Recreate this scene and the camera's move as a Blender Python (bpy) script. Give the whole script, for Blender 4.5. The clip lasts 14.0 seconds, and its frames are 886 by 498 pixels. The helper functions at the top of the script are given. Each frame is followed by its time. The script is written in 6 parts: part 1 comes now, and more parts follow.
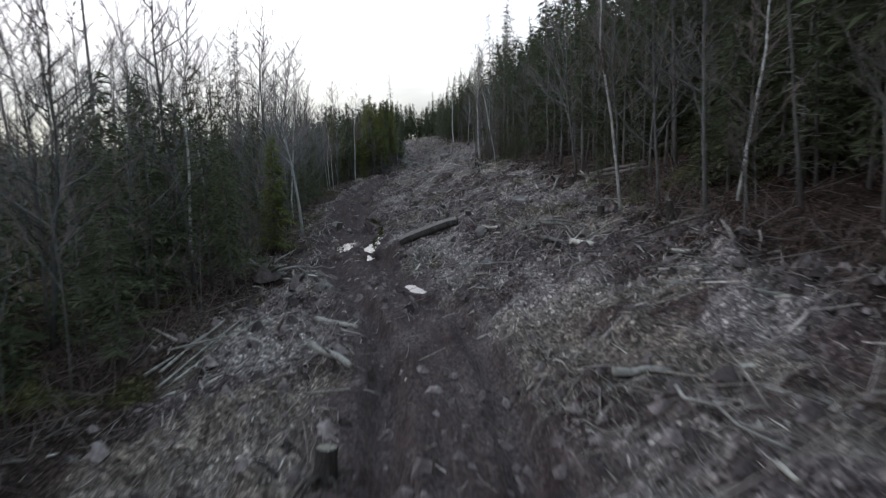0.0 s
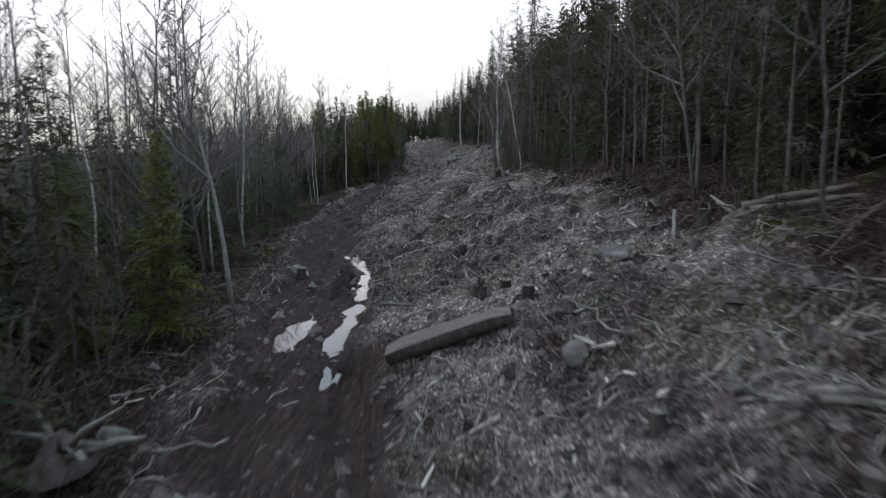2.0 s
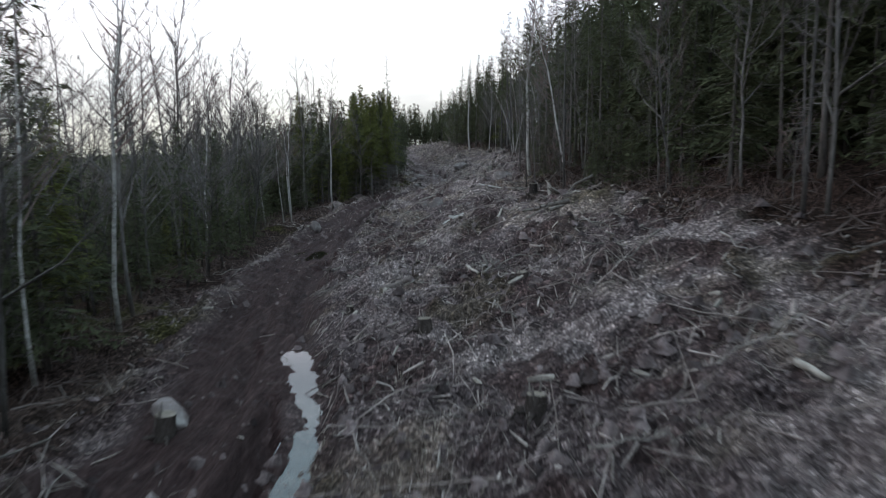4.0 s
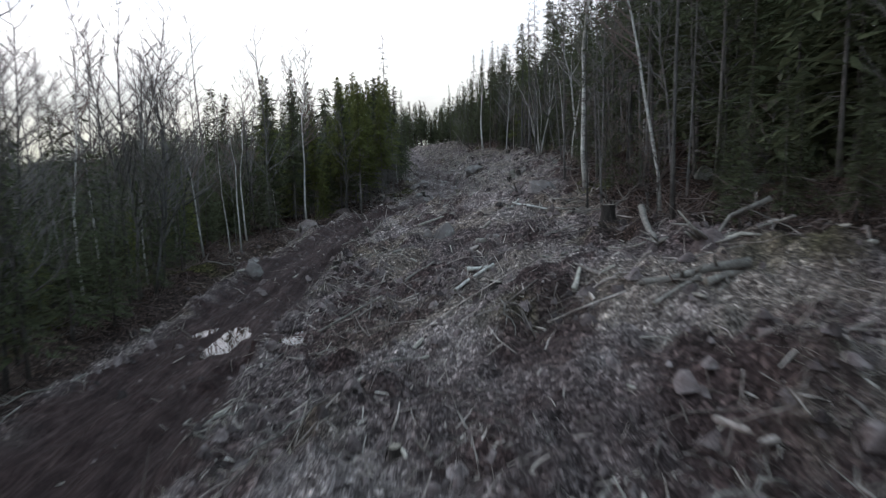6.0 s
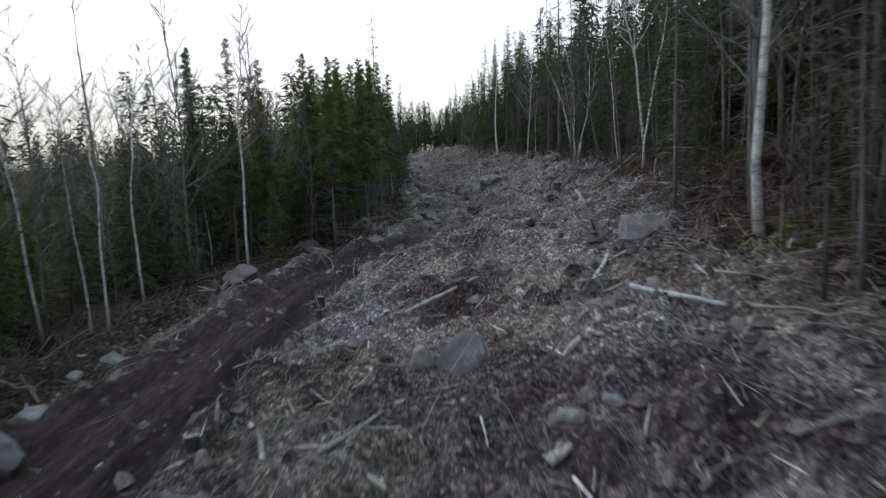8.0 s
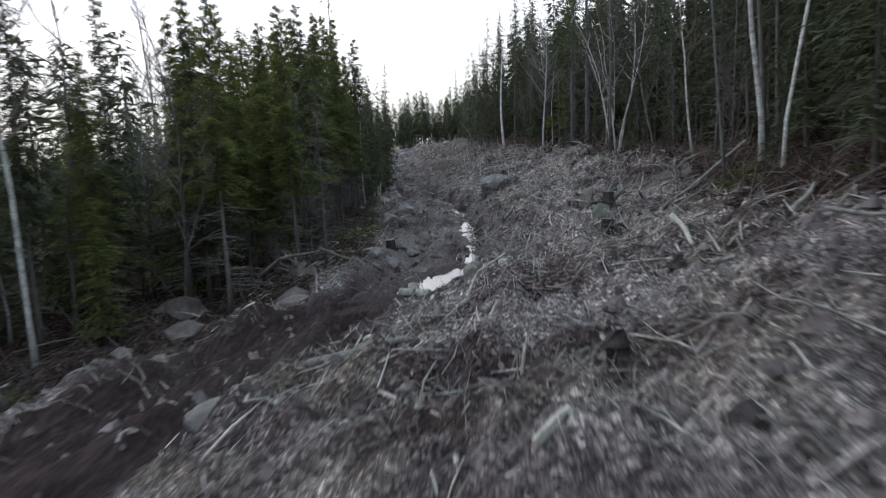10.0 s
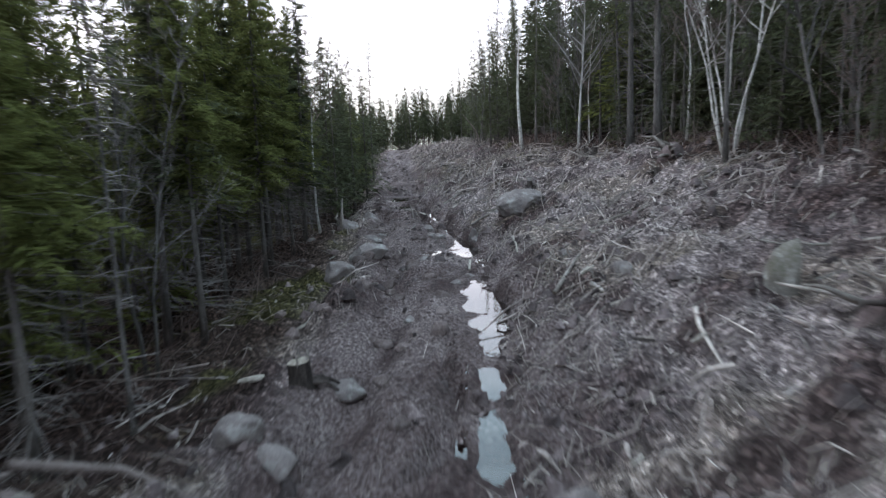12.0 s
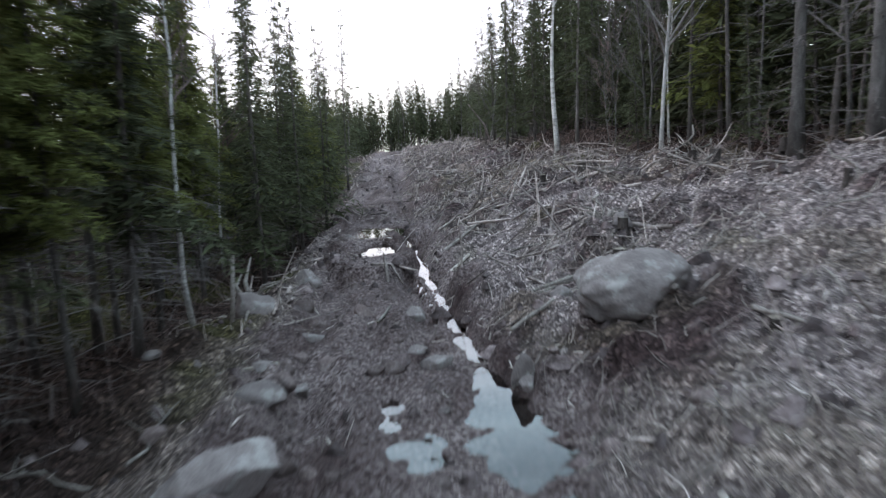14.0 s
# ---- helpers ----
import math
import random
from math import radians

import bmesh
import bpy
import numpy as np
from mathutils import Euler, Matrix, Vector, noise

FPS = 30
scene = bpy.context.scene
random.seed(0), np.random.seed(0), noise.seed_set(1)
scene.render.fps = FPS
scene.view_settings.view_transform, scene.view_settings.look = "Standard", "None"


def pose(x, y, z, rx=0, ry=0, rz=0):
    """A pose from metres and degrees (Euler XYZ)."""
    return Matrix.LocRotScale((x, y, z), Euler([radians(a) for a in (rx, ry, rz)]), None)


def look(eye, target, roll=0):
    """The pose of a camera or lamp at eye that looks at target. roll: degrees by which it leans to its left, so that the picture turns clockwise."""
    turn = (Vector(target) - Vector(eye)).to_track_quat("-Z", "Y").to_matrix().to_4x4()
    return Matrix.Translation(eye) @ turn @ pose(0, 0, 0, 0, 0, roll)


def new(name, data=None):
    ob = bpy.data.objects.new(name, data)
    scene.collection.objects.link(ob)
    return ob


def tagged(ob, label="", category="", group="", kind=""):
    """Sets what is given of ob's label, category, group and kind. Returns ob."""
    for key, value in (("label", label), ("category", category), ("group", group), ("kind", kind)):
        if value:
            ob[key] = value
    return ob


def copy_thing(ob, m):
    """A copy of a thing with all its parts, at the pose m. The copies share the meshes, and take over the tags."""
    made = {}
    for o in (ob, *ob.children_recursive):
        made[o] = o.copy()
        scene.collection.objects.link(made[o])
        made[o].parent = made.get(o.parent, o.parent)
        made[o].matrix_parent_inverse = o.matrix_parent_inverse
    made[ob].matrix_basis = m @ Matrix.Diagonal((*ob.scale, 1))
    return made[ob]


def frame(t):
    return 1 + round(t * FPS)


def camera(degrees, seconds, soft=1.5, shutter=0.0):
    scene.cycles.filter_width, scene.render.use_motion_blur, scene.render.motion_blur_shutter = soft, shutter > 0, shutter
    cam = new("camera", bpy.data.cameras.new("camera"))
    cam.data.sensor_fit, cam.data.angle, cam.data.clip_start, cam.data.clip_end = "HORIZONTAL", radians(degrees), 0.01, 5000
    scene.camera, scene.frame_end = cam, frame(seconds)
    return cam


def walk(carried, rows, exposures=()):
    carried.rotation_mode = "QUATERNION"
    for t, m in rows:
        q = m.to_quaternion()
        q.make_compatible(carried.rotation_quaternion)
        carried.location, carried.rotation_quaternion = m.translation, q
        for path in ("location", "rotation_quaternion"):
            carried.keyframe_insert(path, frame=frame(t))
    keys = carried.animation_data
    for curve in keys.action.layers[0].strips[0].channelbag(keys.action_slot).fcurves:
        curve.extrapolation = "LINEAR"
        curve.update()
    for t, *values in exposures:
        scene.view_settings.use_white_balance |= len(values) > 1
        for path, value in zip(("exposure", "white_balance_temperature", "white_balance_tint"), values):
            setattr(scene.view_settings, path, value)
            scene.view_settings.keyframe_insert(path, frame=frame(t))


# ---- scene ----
cam = camera(66.5, 14.0, soft=1.3, shutter=0.5)
PATH = [
    (0, (0.141, 0.226, 4.017), (0.12, 2.201, 3.704), -1.7),
    (0.5, (-0.025, 3.839, 4.0), (-0.048, 5.815, 3.691), -1.6),
    (1, (-0.214, 7.423, 3.987), (-0.237, 9.4, 3.68), -1.4),
    (1.5, (-0.393, 11.017, 3.984), (-0.418, 12.994, 3.678), -1.3),
    (2, (-0.592, 14.493, 4.014), (-0.618, 16.47, 3.708), -1.3),
    (2.5, (-0.801, 18.065, 4.03), (-0.829, 20.041, 3.726), -1.2),
    (3, (-0.993, 21.613, 4.017), (-1.022, 23.59, 3.714), -1.1),
    (3.2, (-1.075, 23.029, 4.004), (-1.103, 25.006, 3.705), -1.1),
    (5.3, (-1.478, 37.765, 3.822), (-1.521, 39.743, 3.531), -1.4),
    (5.5, (-1.516, 39.206, 3.82), (-1.562, 41.184, 3.529), -1.4),
    (6, (-1.606, 42.889, 3.832), (-1.661, 44.867, 3.543), -1.5),
    (6.5, (-1.702, 46.588, 3.861), (-1.767, 48.566, 3.572), -1.6),
    (7, (-1.818, 50.199, 3.889), (-1.89, 52.177, 3.602), -1.7),
    (7.5, (-1.962, 53.812, 3.855), (-2.036, 55.791, 3.575), -1.8),
    (8, (-2.103, 57.492, 3.872), (-2.175, 59.471, 3.597), -1.8),
    (8.2, (-2.154, 58.911, 3.899), (-2.225, 60.89, 3.622), -1.9),
    (10.3, (-1.498, 73.783, 3.732), (-1.589, 75.76, 3.444), -2.5),
    (10.5, (-1.47, 75.216, 3.73), (-1.563, 77.193, 3.443), -2.5),
    (11, (-1.477, 78.78, 3.717), (-1.575, 80.757, 3.432), -2.5),
    (11.5, (-1.547, 82.246, 3.745), (-1.648, 84.223, 3.46), -2.6),
    (12, (-1.797, 85.85, 3.697), (-1.896, 87.827, 3.414), -2.5),
    (12.5, (-2.075, 89.433, 3.663), (-2.172, 91.411, 3.383), -2.3),
    (13, (-2.313, 92.95, 3.67), (-2.405, 94.928, 3.392), -2.4),
    (13.5, (-2.439, 96.361, 3.748), (-2.531, 98.339, 3.47), -2.7),
    (14, (-2.499, 99.846, 3.799), (-2.589, 101.824, 3.519), -2.4),
]
# The picture brightens a little on the last third, and is slightly cool throughout.
EXPOSURES = [(0, 0.02, 6550, 23), (8, 0.05, 6550, 23), (10.5, 0.42, 6550, 23), (12.5, 0.82, 6550, 26), (14, 0.87, 6550, 26)]
walk(cam, [(t, look(eye, target, roll)) for t, eye, target, roll in PATH], EXPOSURES)


# ---- evening light under a thin bright overcast, the glow of the low sun ahead to the left ----
def sky_world():
    world = bpy.data.worlds.new("evening_sky")
    scene.world = world
    world.use_nodes = True
    nodes, links = world.node_tree.nodes, world.node_tree.links
    nodes.clear()
    out, back = nodes.new("ShaderNodeOutputWorld"), nodes.new("ShaderNodeBackground")
    sky = nodes.new("ShaderNodeTexSky")
    sky.sky_type, sky.sun_disc = "NISHITA", False
    sky.sun_elevation, sky.sun_rotation = radians(30), radians(-62)
    sky.altitude, sky.dust_density = 200, 2.0
    coord, split = nodes.new("ShaderNodeTexCoord"), nodes.new("ShaderNodeSeparateXYZ")
    stretch = nodes.new("ShaderNodeMapping")
    stretch.inputs["Scale"].default_value = (1.6, 1.6, 9.0)
    clouds, cover = nodes.new("ShaderNodeTexNoise"), nodes.new("ShaderNodeValToRGB")
    clouds.inputs["Scale"].default_value, clouds.inputs["Detail"].default_value = 1.7, 6
    cover.color_ramp.elements[0].position, cover.color_ramp.elements[0].color = 0.36, (1.5, 1.66, 1.74, 1)
    cover.color_ramp.elements[1].position, cover.color_ramp.elements[1].color = 0.60, (2.2, 2.34, 2.38, 1)
    height = nodes.new("ShaderNodeValToRGB")
    height.color_ramp.elements[0].position, height.color_ramp.elements[0].color = 0.0, (0.38, 0.395, 0.32, 1)
    height.color_ramp.elements[1].position, height.color_ramp.elements[1].color = 0.24, (1, 1, 1, 1)
    high = height.color_ramp.elements.new(0.42)
    high.color = (0.58, 0.80, 0.87, 1)
    tint, scale, mix = nodes.new("ShaderNodeMix"), nodes.new("ShaderNodeMix"), nodes.new("ShaderNodeMix")
    for node, how in ((tint, "MULTIPLY"), (scale, "MULTIPLY"), (mix, "MIX")):
        node.data_type, node.blend_type = "RGBA", how
    tint.inputs[0].default_value = scale.inputs[0].default_value = 1.0
    scale.inputs[7].default_value = (0.05, 0.05, 0.05, 1)
    mix.inputs[0].default_value = 0.84
    links.new(coord.outputs["Generated"], stretch.inputs[0])
    links.new(stretch.outputs[0], clouds.inputs["Vector"])
    links.new(clouds.outputs[0], cover.inputs[0])
    links.new(coord.outputs["Generated"], split.inputs[0])
    links.new(split.outputs["Z"], height.inputs[0])
    links.new(cover.outputs[0], tint.inputs[6])
    links.new(height.outputs[0], tint.inputs[7])
    links.new(sky.outputs[0], scale.inputs[6])
    links.new(scale.outputs[2], mix.inputs[6])
    links.new(tint.outputs[2], mix.inputs[7])
    links.new(mix.outputs[2], back.inputs[0])
    links.new(back.outputs[0], out.inputs[0])
    back.inputs[1].default_value = 1.0


sky_world()
sun = new("sun", bpy.data.lights.new("sun", "SUN"))
sun.data.energy, sun.data.angle, sun.data.color = 0.8, radians(40), (1.0, 0.94, 0.88)
sun.matrix_world = look((-76, 41, 50), (0, 0, 0))
scene.view_settings.exposure = 0.0

# ---- the lie of the land: a forest track along a hillside that rises to the right ----
def value_noise(x, y, size, seed=0):
    x, y = np.asarray(x, float) / size, np.asarray(y, float) / size
    ix, iy = np.floor(x), np.floor(y)
    fx, fy = x - ix, y - iy
    fx, fy = fx * fx * (3 - 2 * fx), fy * fy * (3 - 2 * fy)

    def corner(a, b):
        v = np.sin(a * 127.1 + b * 311.7 + seed * 74.7) * 43758.5453
        return v - np.floor(v)

    top = corner(ix, iy) * (1 - fx) + corner(ix + 1, iy) * fx
    low = corner(ix, iy + 1) * (1 - fx) + corner(ix + 1, iy + 1) * fx
    return 2 * (top * (1 - fy) + low * fy) - 1


def fractal(x, y, size, octaves, seed=0):
    total, gain = 0.0, 1.0
    for n in range(octaves):
        total = total + gain * value_noise(x + 13.7 * n, y - 7.1 * n, size / 2**n, seed + n)
        gain *= 0.55
    return total


def smooth(a, b, v):
    s = np.clip((v - a) / (b - a), 0, 1)
    return s * s * (3 - 2 * s)


def glide(y, ys, vs):
    """A smooth line through stations along the track."""
    return sum(np.interp(y + d, ys, vs) for d in (-2.4, -1.2, 0, 1.2, 2.4)) / 5


def track_x(y):
    return glide(y, (-30, 0, 7.5, 13, 17, 21.6, 34, 38, 44, 51, 62, 71, 79, 84, 88, 92, 96, 103, 106, 112, 120, 135, 170, 205),
                 (1.5, 0.4, 0.1, -0.3, -1.1, -2.6, -4.9, -5.2, -6.0, -7.4, -8.0, -7.8, -7.6, -6.3, -4.4, -3.1, -2.85, -3.05, -3.5, -4.5, -5.5, -7.2, -11, -14))


def track_z(y):
    return glide(y, (-30, 0, 19, 33, 45, 60, 75, 93, 111, 128, 150, 180, 300), (0.3, 0.1, -0.15, -0.65, -0.85, -0.7, -0.3, 0.15, 0.75, 1.35, 2.8, 4.2, 4.8))


def rut_depth(u, y):
    width = 0.33 + 0.07 * value_noise(0, y, 5, 3)
    left = np.exp(-(((u + 0.85 + 0.1 * value_noise(0, y, 6, 4)) / width) ** 4))
    right = np.exp(-(((u - 0.95 - 0.15 * value_noise(0, y, 7, 5)) / width) ** 4))
    older = np.exp(-(((u + 0.05 + 0.35 * value_noise(0, y, 14, 6)) / 0.2) ** 4)) * smooth(33, 42, y) * (1 - smooth(84, 90, y))
    crown = -0.07 * np.exp(-(((u - 0.45) / 0.22) ** 2)) * smooth(33, 42, y) * (1 - smooth(84, 90, y))
    return left * (0.22 + 0.09 * value_noise(0, y, 6, 1)) + right * (0.28 + 0.1 * value_noise(0, y, 8, 2)) + 0.16 * older + crown


# Mounds and hollows: x, y, radius and height.
MOUNDS = ((1.2, 26.5, 2.0, 0.42), (-0.2, 37.6, 2.0, -0.25), (0.0, 62.0, 2.0, -0.25), (4.5, 53.0, 3.0, 0.35), (-6.6, 92.0, 1.6, 0.3), (-5.9, 23.2, 0.8, -0.45))


def lay(x, y):
    """The smooth ground with the track but without small bumps."""
    x, y = np.asarray(x, float), np.asarray(y, float)
    u = x - track_x(y)
    rise = glide(y, (0, 30, 55, 66, 90, 104, 120, 135, 160, 190), (0.26, 0.25, 0.22, 0.21, 0.30, 0.32, 0.27, 0.3, 0.15, 0.08))
    right = np.clip(u - 1.5, 0, None)
    reach = 8.0 + 35 * (1 - smooth(78, 98, y))
    right = rise * (np.minimum(right, reach) + 0.2 * np.clip(right - reach, 0, 120))
    bank = 0.2 * smooth(1.3, 3.0, u)
    left = np.clip(-u - 1.4, 0, None)
    left = -3.2 * (1 - np.exp(-left * 0.062)) - 4.0 * smooth(30, 130, left)
    ditch = -0.4 * np.exp(-(((u + 3.1) / 1.2) ** 2)) * np.maximum(smooth(54, 62, y) * (1 - smooth(78, 86, y)), smooth(112, 118, y))
    mounds = sum(h * np.exp(-((x - mx) ** 2 + (y - my) ** 2) / (r * r)) for mx, my, r, h in MOUNDS)
    return track_z(y) + right + bank + left + ditch + mounds


# Pools in the ruts: water level and spots of x, y, half sizes and turn.
# A rill trickles down the right rut: stations along the track and the height of the water.
RILL = ((93, 100.3, 106.9, 113, 116.5, 121, 124), (0.17, 0.36, 0.56, 0.72, 0.84, 1.03, 1.16))
POOLS = [
    (-0.64, [(-4.6, 31.0, 0.34, 1.25, -0.05)]),
    (-0.62, [(-3.42, 30.4, 0.2, 1.3, 0.02), (-3.38, 32.0, 0.17, 0.9, 0), (-3.36, 33.4, 0.23, 0.9, -0.05), (-3.44, 35.0, 0.14, 0.8, 0), (-3.52, 36.5, 0.15, 0.8, 0), (-3.2, 27.6, 0.08, 0.8, 0.1)]),
    (-0.27, [(-0.9, 19.7, 0.17, 0.5, 0.35)]),
    (-0.80, [(-4.9, 43.5, 0.24, 1.0, 0.45), (-4.42, 42.0, 0.2, 0.9, 0.35), (-4.05, 40.6, 0.22, 0.9, 0.3), (-3.74, 38.7, 0.17, 0.9, 0.1)]),
    (-0.86, [(-7.6, 59.7, 0.33, 1.5, 0), (-8.5, 60.3, 0.2, 0.5, -0.2)]),
    (-0.52, [(-5.8, 59.1, 0.24, 0.34, 0), (-5.68, 58.3, 0.3, 0.3, 0)]),
    (0.16, [(-2.22, 90.8, 0.468, 1.79, -0.5), (-2.98, 89.3, 0.39, 0.84, -0.4)]),
    (RILL, [(-1.66, 93.4, 0.169, 0.896, 0), (-1.66, 95.7, 0.13, 0.672, 0.1), (-1.62, 97.6, 0.156, 0.784, 0), (-1.62, 100.3, 0.377, 1.9, 0.06), (-1.59, 102.9, 0.104, 0.448, 0), (-1.60, 104.4, 0.13, 0.56, 0),
            (-1.66, 105.6, 0.182, 0.448, 0), (-2.02, 107.2, 0.533, 1.34, 0.15), (-2.3, 108.9, 0.169, 0.84, 0.3), (-2.62, 110.4, 0.137, 0.758, 0.25), (-2.9, 112.0, 0.113, 0.758, 0.2), (-3.15, 113.5, 0.0967, 0.672, 0.15), (-3.45, 115.1, 0.121, 0.758, 0.15),
            (-3.75, 116.7, 0.129, 0.758, 0.15), (-4.02, 118.3, 0.129, 0.758, 0.15), (-4.32, 119.9, 0.129, 0.758, 0.15), (-4.65, 121.4, 0.129, 0.758, 0.2), (-5.0, 123.0, 0.129, 0.84, 0.2)]),
    (0.54, [(-3.64, 108.25, 0.13, 0.3, 0.1), (-3.56, 107.6, 0.1, 0.25, 0.3), (-3.28, 107.0, 0.24, 0.22, 0.2), (-3.08, 106.6, 0.14, 0.16, 0)]),
    (1.13, [(-5.22, 119.0, 0.46, 1.2, 0)]),
    (1.25, [(-5.8, 122.2, 0.5, 1.4, 0)]),
]


def water_level(level, y):
    return np.interp(y, *level) if isinstance(level, tuple) else level + 0 * np.asarray(y, float)


def ground(x, y):
    x, y = np.asarray(x, float), np.asarray(y, float)
    u = x - track_x(y)
    on_track = 1 - smooth(1.2, 2.0, np.abs(u))
    rough = 0.2 * fractal(x, y, 4.0, 3, 11) + 0.13 * fractal(x, y, 1.1, 4, 21)
    lumps = np.abs(fractal(x, y, 0.75, 3, 25)) * 0.24 - 0.09 + 0.06 * fractal(x, y, 0.4, 2, 35)
    humps = 0.30 * np.clip(fractal(x, y, 1.7, 3, 27) - 0.12, 0, None) - 0.34 * np.clip(fractal(x, y, 1.3, 3, 29) - 0.42, 0, None)
    churned = smooth(97, 102, y) * (1 - smooth(109, 112, y))
    rough = (rough + lumps + humps) * (1 - (0.78 - 0.4 * churned) * on_track)
    rough = rough + 0.05 * on_track * fractal(x * 2.2, y * 0.4, 0.8, 3, 31) + 0.07 * on_track * value_noise(u * 2.4, y * 0.12, 1.0, 33)
    edge = 0.14 * np.exp(-(((np.abs(u) - 1.75) / 0.45) ** 2)) * (1 + value_noise(x, y, 1.6, 8))
    z = lay(x, y) + rough + edge - rut_depth(u, y) * on_track
    wet = np.zeros(np.shape(z), bool)
    for level, spots in POOLS:
        near = np.full(np.shape(z), 9.0)
        for px, py, rx, ry, turn in spots:
            c, s = math.cos(turn), math.sin(turn)
            a, b = (x - px) * c + (y - py) * s, (y - py) * c - (x - px) * s
            near = np.minimum(near, np.sqrt((a / rx) ** 2 + (b / ry) ** 2))
        near = near + 0.36 * fractal(x, y, 0.6, 4, 41) + 0.26 * fractal(x, y, 0.26, 2, 43)
        level = water_level(level, y)
        bed = level - 0.12 + 0.12 * near**2
        shore = np.clip((near - 0.9) / 1.9, 0, 1)
        z = np.where((near < 2.8) & ~(wet & (near > 0.9)), np.where(near < 0.9, bed, level - 0.015 + np.maximum(z - level + 0.015, 0.09) * shore**0.8), z)
        wet |= near < 1.25
    return z


# ---- materials ----
def material(name, stops, rough=0.9, size=8.0, fine=60.0, bump=0.3, stretch=(1, 1, 1), by="", spread=0.0, spec=0.07, space="Object", grip=0.02):
    """A surface whose colour runs over the stops by coarse and fine noise, with relief; by: "object" or "island" varies its lightness."""
    mat = bpy.data.materials.new(name)
    mat.use_nodes = True
    nodes, links = mat.node_tree.nodes, mat.node_tree.links
    shader = nodes["Principled BSDF"]
    coord, place = nodes.new("ShaderNodeTexCoord"), nodes.new("ShaderNodeMapping")
    place.inputs["Scale"].default_value = stretch
    links.new(coord.outputs[space], place.inputs[0])
    coarse, grain = nodes.new("ShaderNodeTexNoise"), nodes.new("ShaderNodeTexNoise")
    for tex, s in ((coarse, size), (grain, fine)):
        tex.inputs["Scale"].default_value, tex.inputs["Detail"].default_value = s, 5
        tex.inputs["Roughness"].default_value = 0.62
        links.new(place.outputs[0], tex.inputs["Vector"])
    both = nodes.new("ShaderNodeMix")
    both.inputs[0].default_value = 0.45
    links.new(coarse.outputs[0], both.inputs[2])
    links.new(grain.outputs[0], both.inputs[3])
    ramp = nodes.new("ShaderNodeValToRGB")
    steps = ramp.color_ramp.elements
    while len(steps) < len(stops):
        steps.new(0.5)
    for n, (element, colour) in enumerate(zip(steps, stops)):
        element.position, element.color = 0.32 + 0.36 * n / max(1, len(stops) - 1), (*colour, 1)
    links.new(both.outputs[0], ramp.inputs[0])
    last = ramp.outputs[0]
    if by:
        source = nodes.new("ShaderNodeObjectInfo" if by == "object" else "ShaderNodeNewGeometry")
        vary, span = nodes.new("ShaderNodeHueSaturation"), nodes.new("ShaderNodeMapRange")
        span.inputs["To Min"].default_value, span.inputs["To Max"].default_value = 1 - spread, 1 + spread
        links.new(source.outputs["Random" if by == "object" else "Random Per Island"], span.inputs[0])
        links.new(span.outputs[0], vary.inputs["Value"])
        links.new(last, vary.inputs["Color"])
        last = vary.outputs[0]
    links.new(last, shader.inputs["Base Color"])
    shader.inputs["Roughness"].default_value = rough
    shader.inputs["Specular IOR Level"].default_value = spec
    if bump:
        relief = nodes.new("ShaderNodeBump")
        relief.inputs["Strength"].default_value, relief.inputs["Distance"].default_value = bump, grip
        links.new(both.outputs[0], relief.inputs["Height"])
        links.new(relief.outputs[0], shader.inputs["Normal"])
    return mat


BARK_SPRUCE = material("spruce_bark", [(0.035, 0.03, 0.028), (0.085, 0.075, 0.07), (0.15, 0.14, 0.13)], size=3, fine=22, stretch=(3, 3, 0.8), bump=0.6, by="object", spread=0.3)
BARK_GREY = material("grey_bark", [(0.09, 0.083, 0.078), (0.21, 0.198, 0.19), (0.33, 0.318, 0.31)], size=2.2, fine=18, stretch=(3, 3, 0.9), bump=0.4, by="object", spread=0.3)
BARK_DULL = material("dull_grey_bark", [(0.036, 0.032, 0.030), (0.085, 0.078, 0.074), (0.165, 0.154, 0.148)], size=2.2, fine=18, stretch=(3, 3, 0.9), bump=0.4, by="object", spread=0.4)
BARK_BIRCH = material("birch_bark", [(0.06, 0.052, 0.048), (0.34, 0.322, 0.305), (0.54, 0.52, 0.5)], size=1.6, fine=9, stretch=(1.2, 1.2, 3.4), bump=0.25, by="object", spread=0.2)
TWIG_GREY = material("bare_twigs", [(0.090, 0.078, 0.074), (0.175, 0.156, 0.151)], size=4, fine=30, bump=0, by="object", spread=0.3)
TWIG_RED = material("reddish_twigs", [(0.10, 0.07, 0.065), (0.16, 0.12, 0.11)], size=4, fine=30, bump=0, by="object", spread=0.3)
NEEDLES = material("spruce_needles", [(0.027, 0.031, 0.017), (0.064, 0.071, 0.040), (0.112, 0.119, 0.070)], size=1.4, fine=9, bump=0, by="island", spread=0.35)
CEDAR = material("cedar_sprays", [(0.050, 0.056, 0.018), (0.115, 0.126, 0.042), (0.190, 0.200, 0.075)], size=1.2, fine=8, bump=0, by="island", spread=0.35)

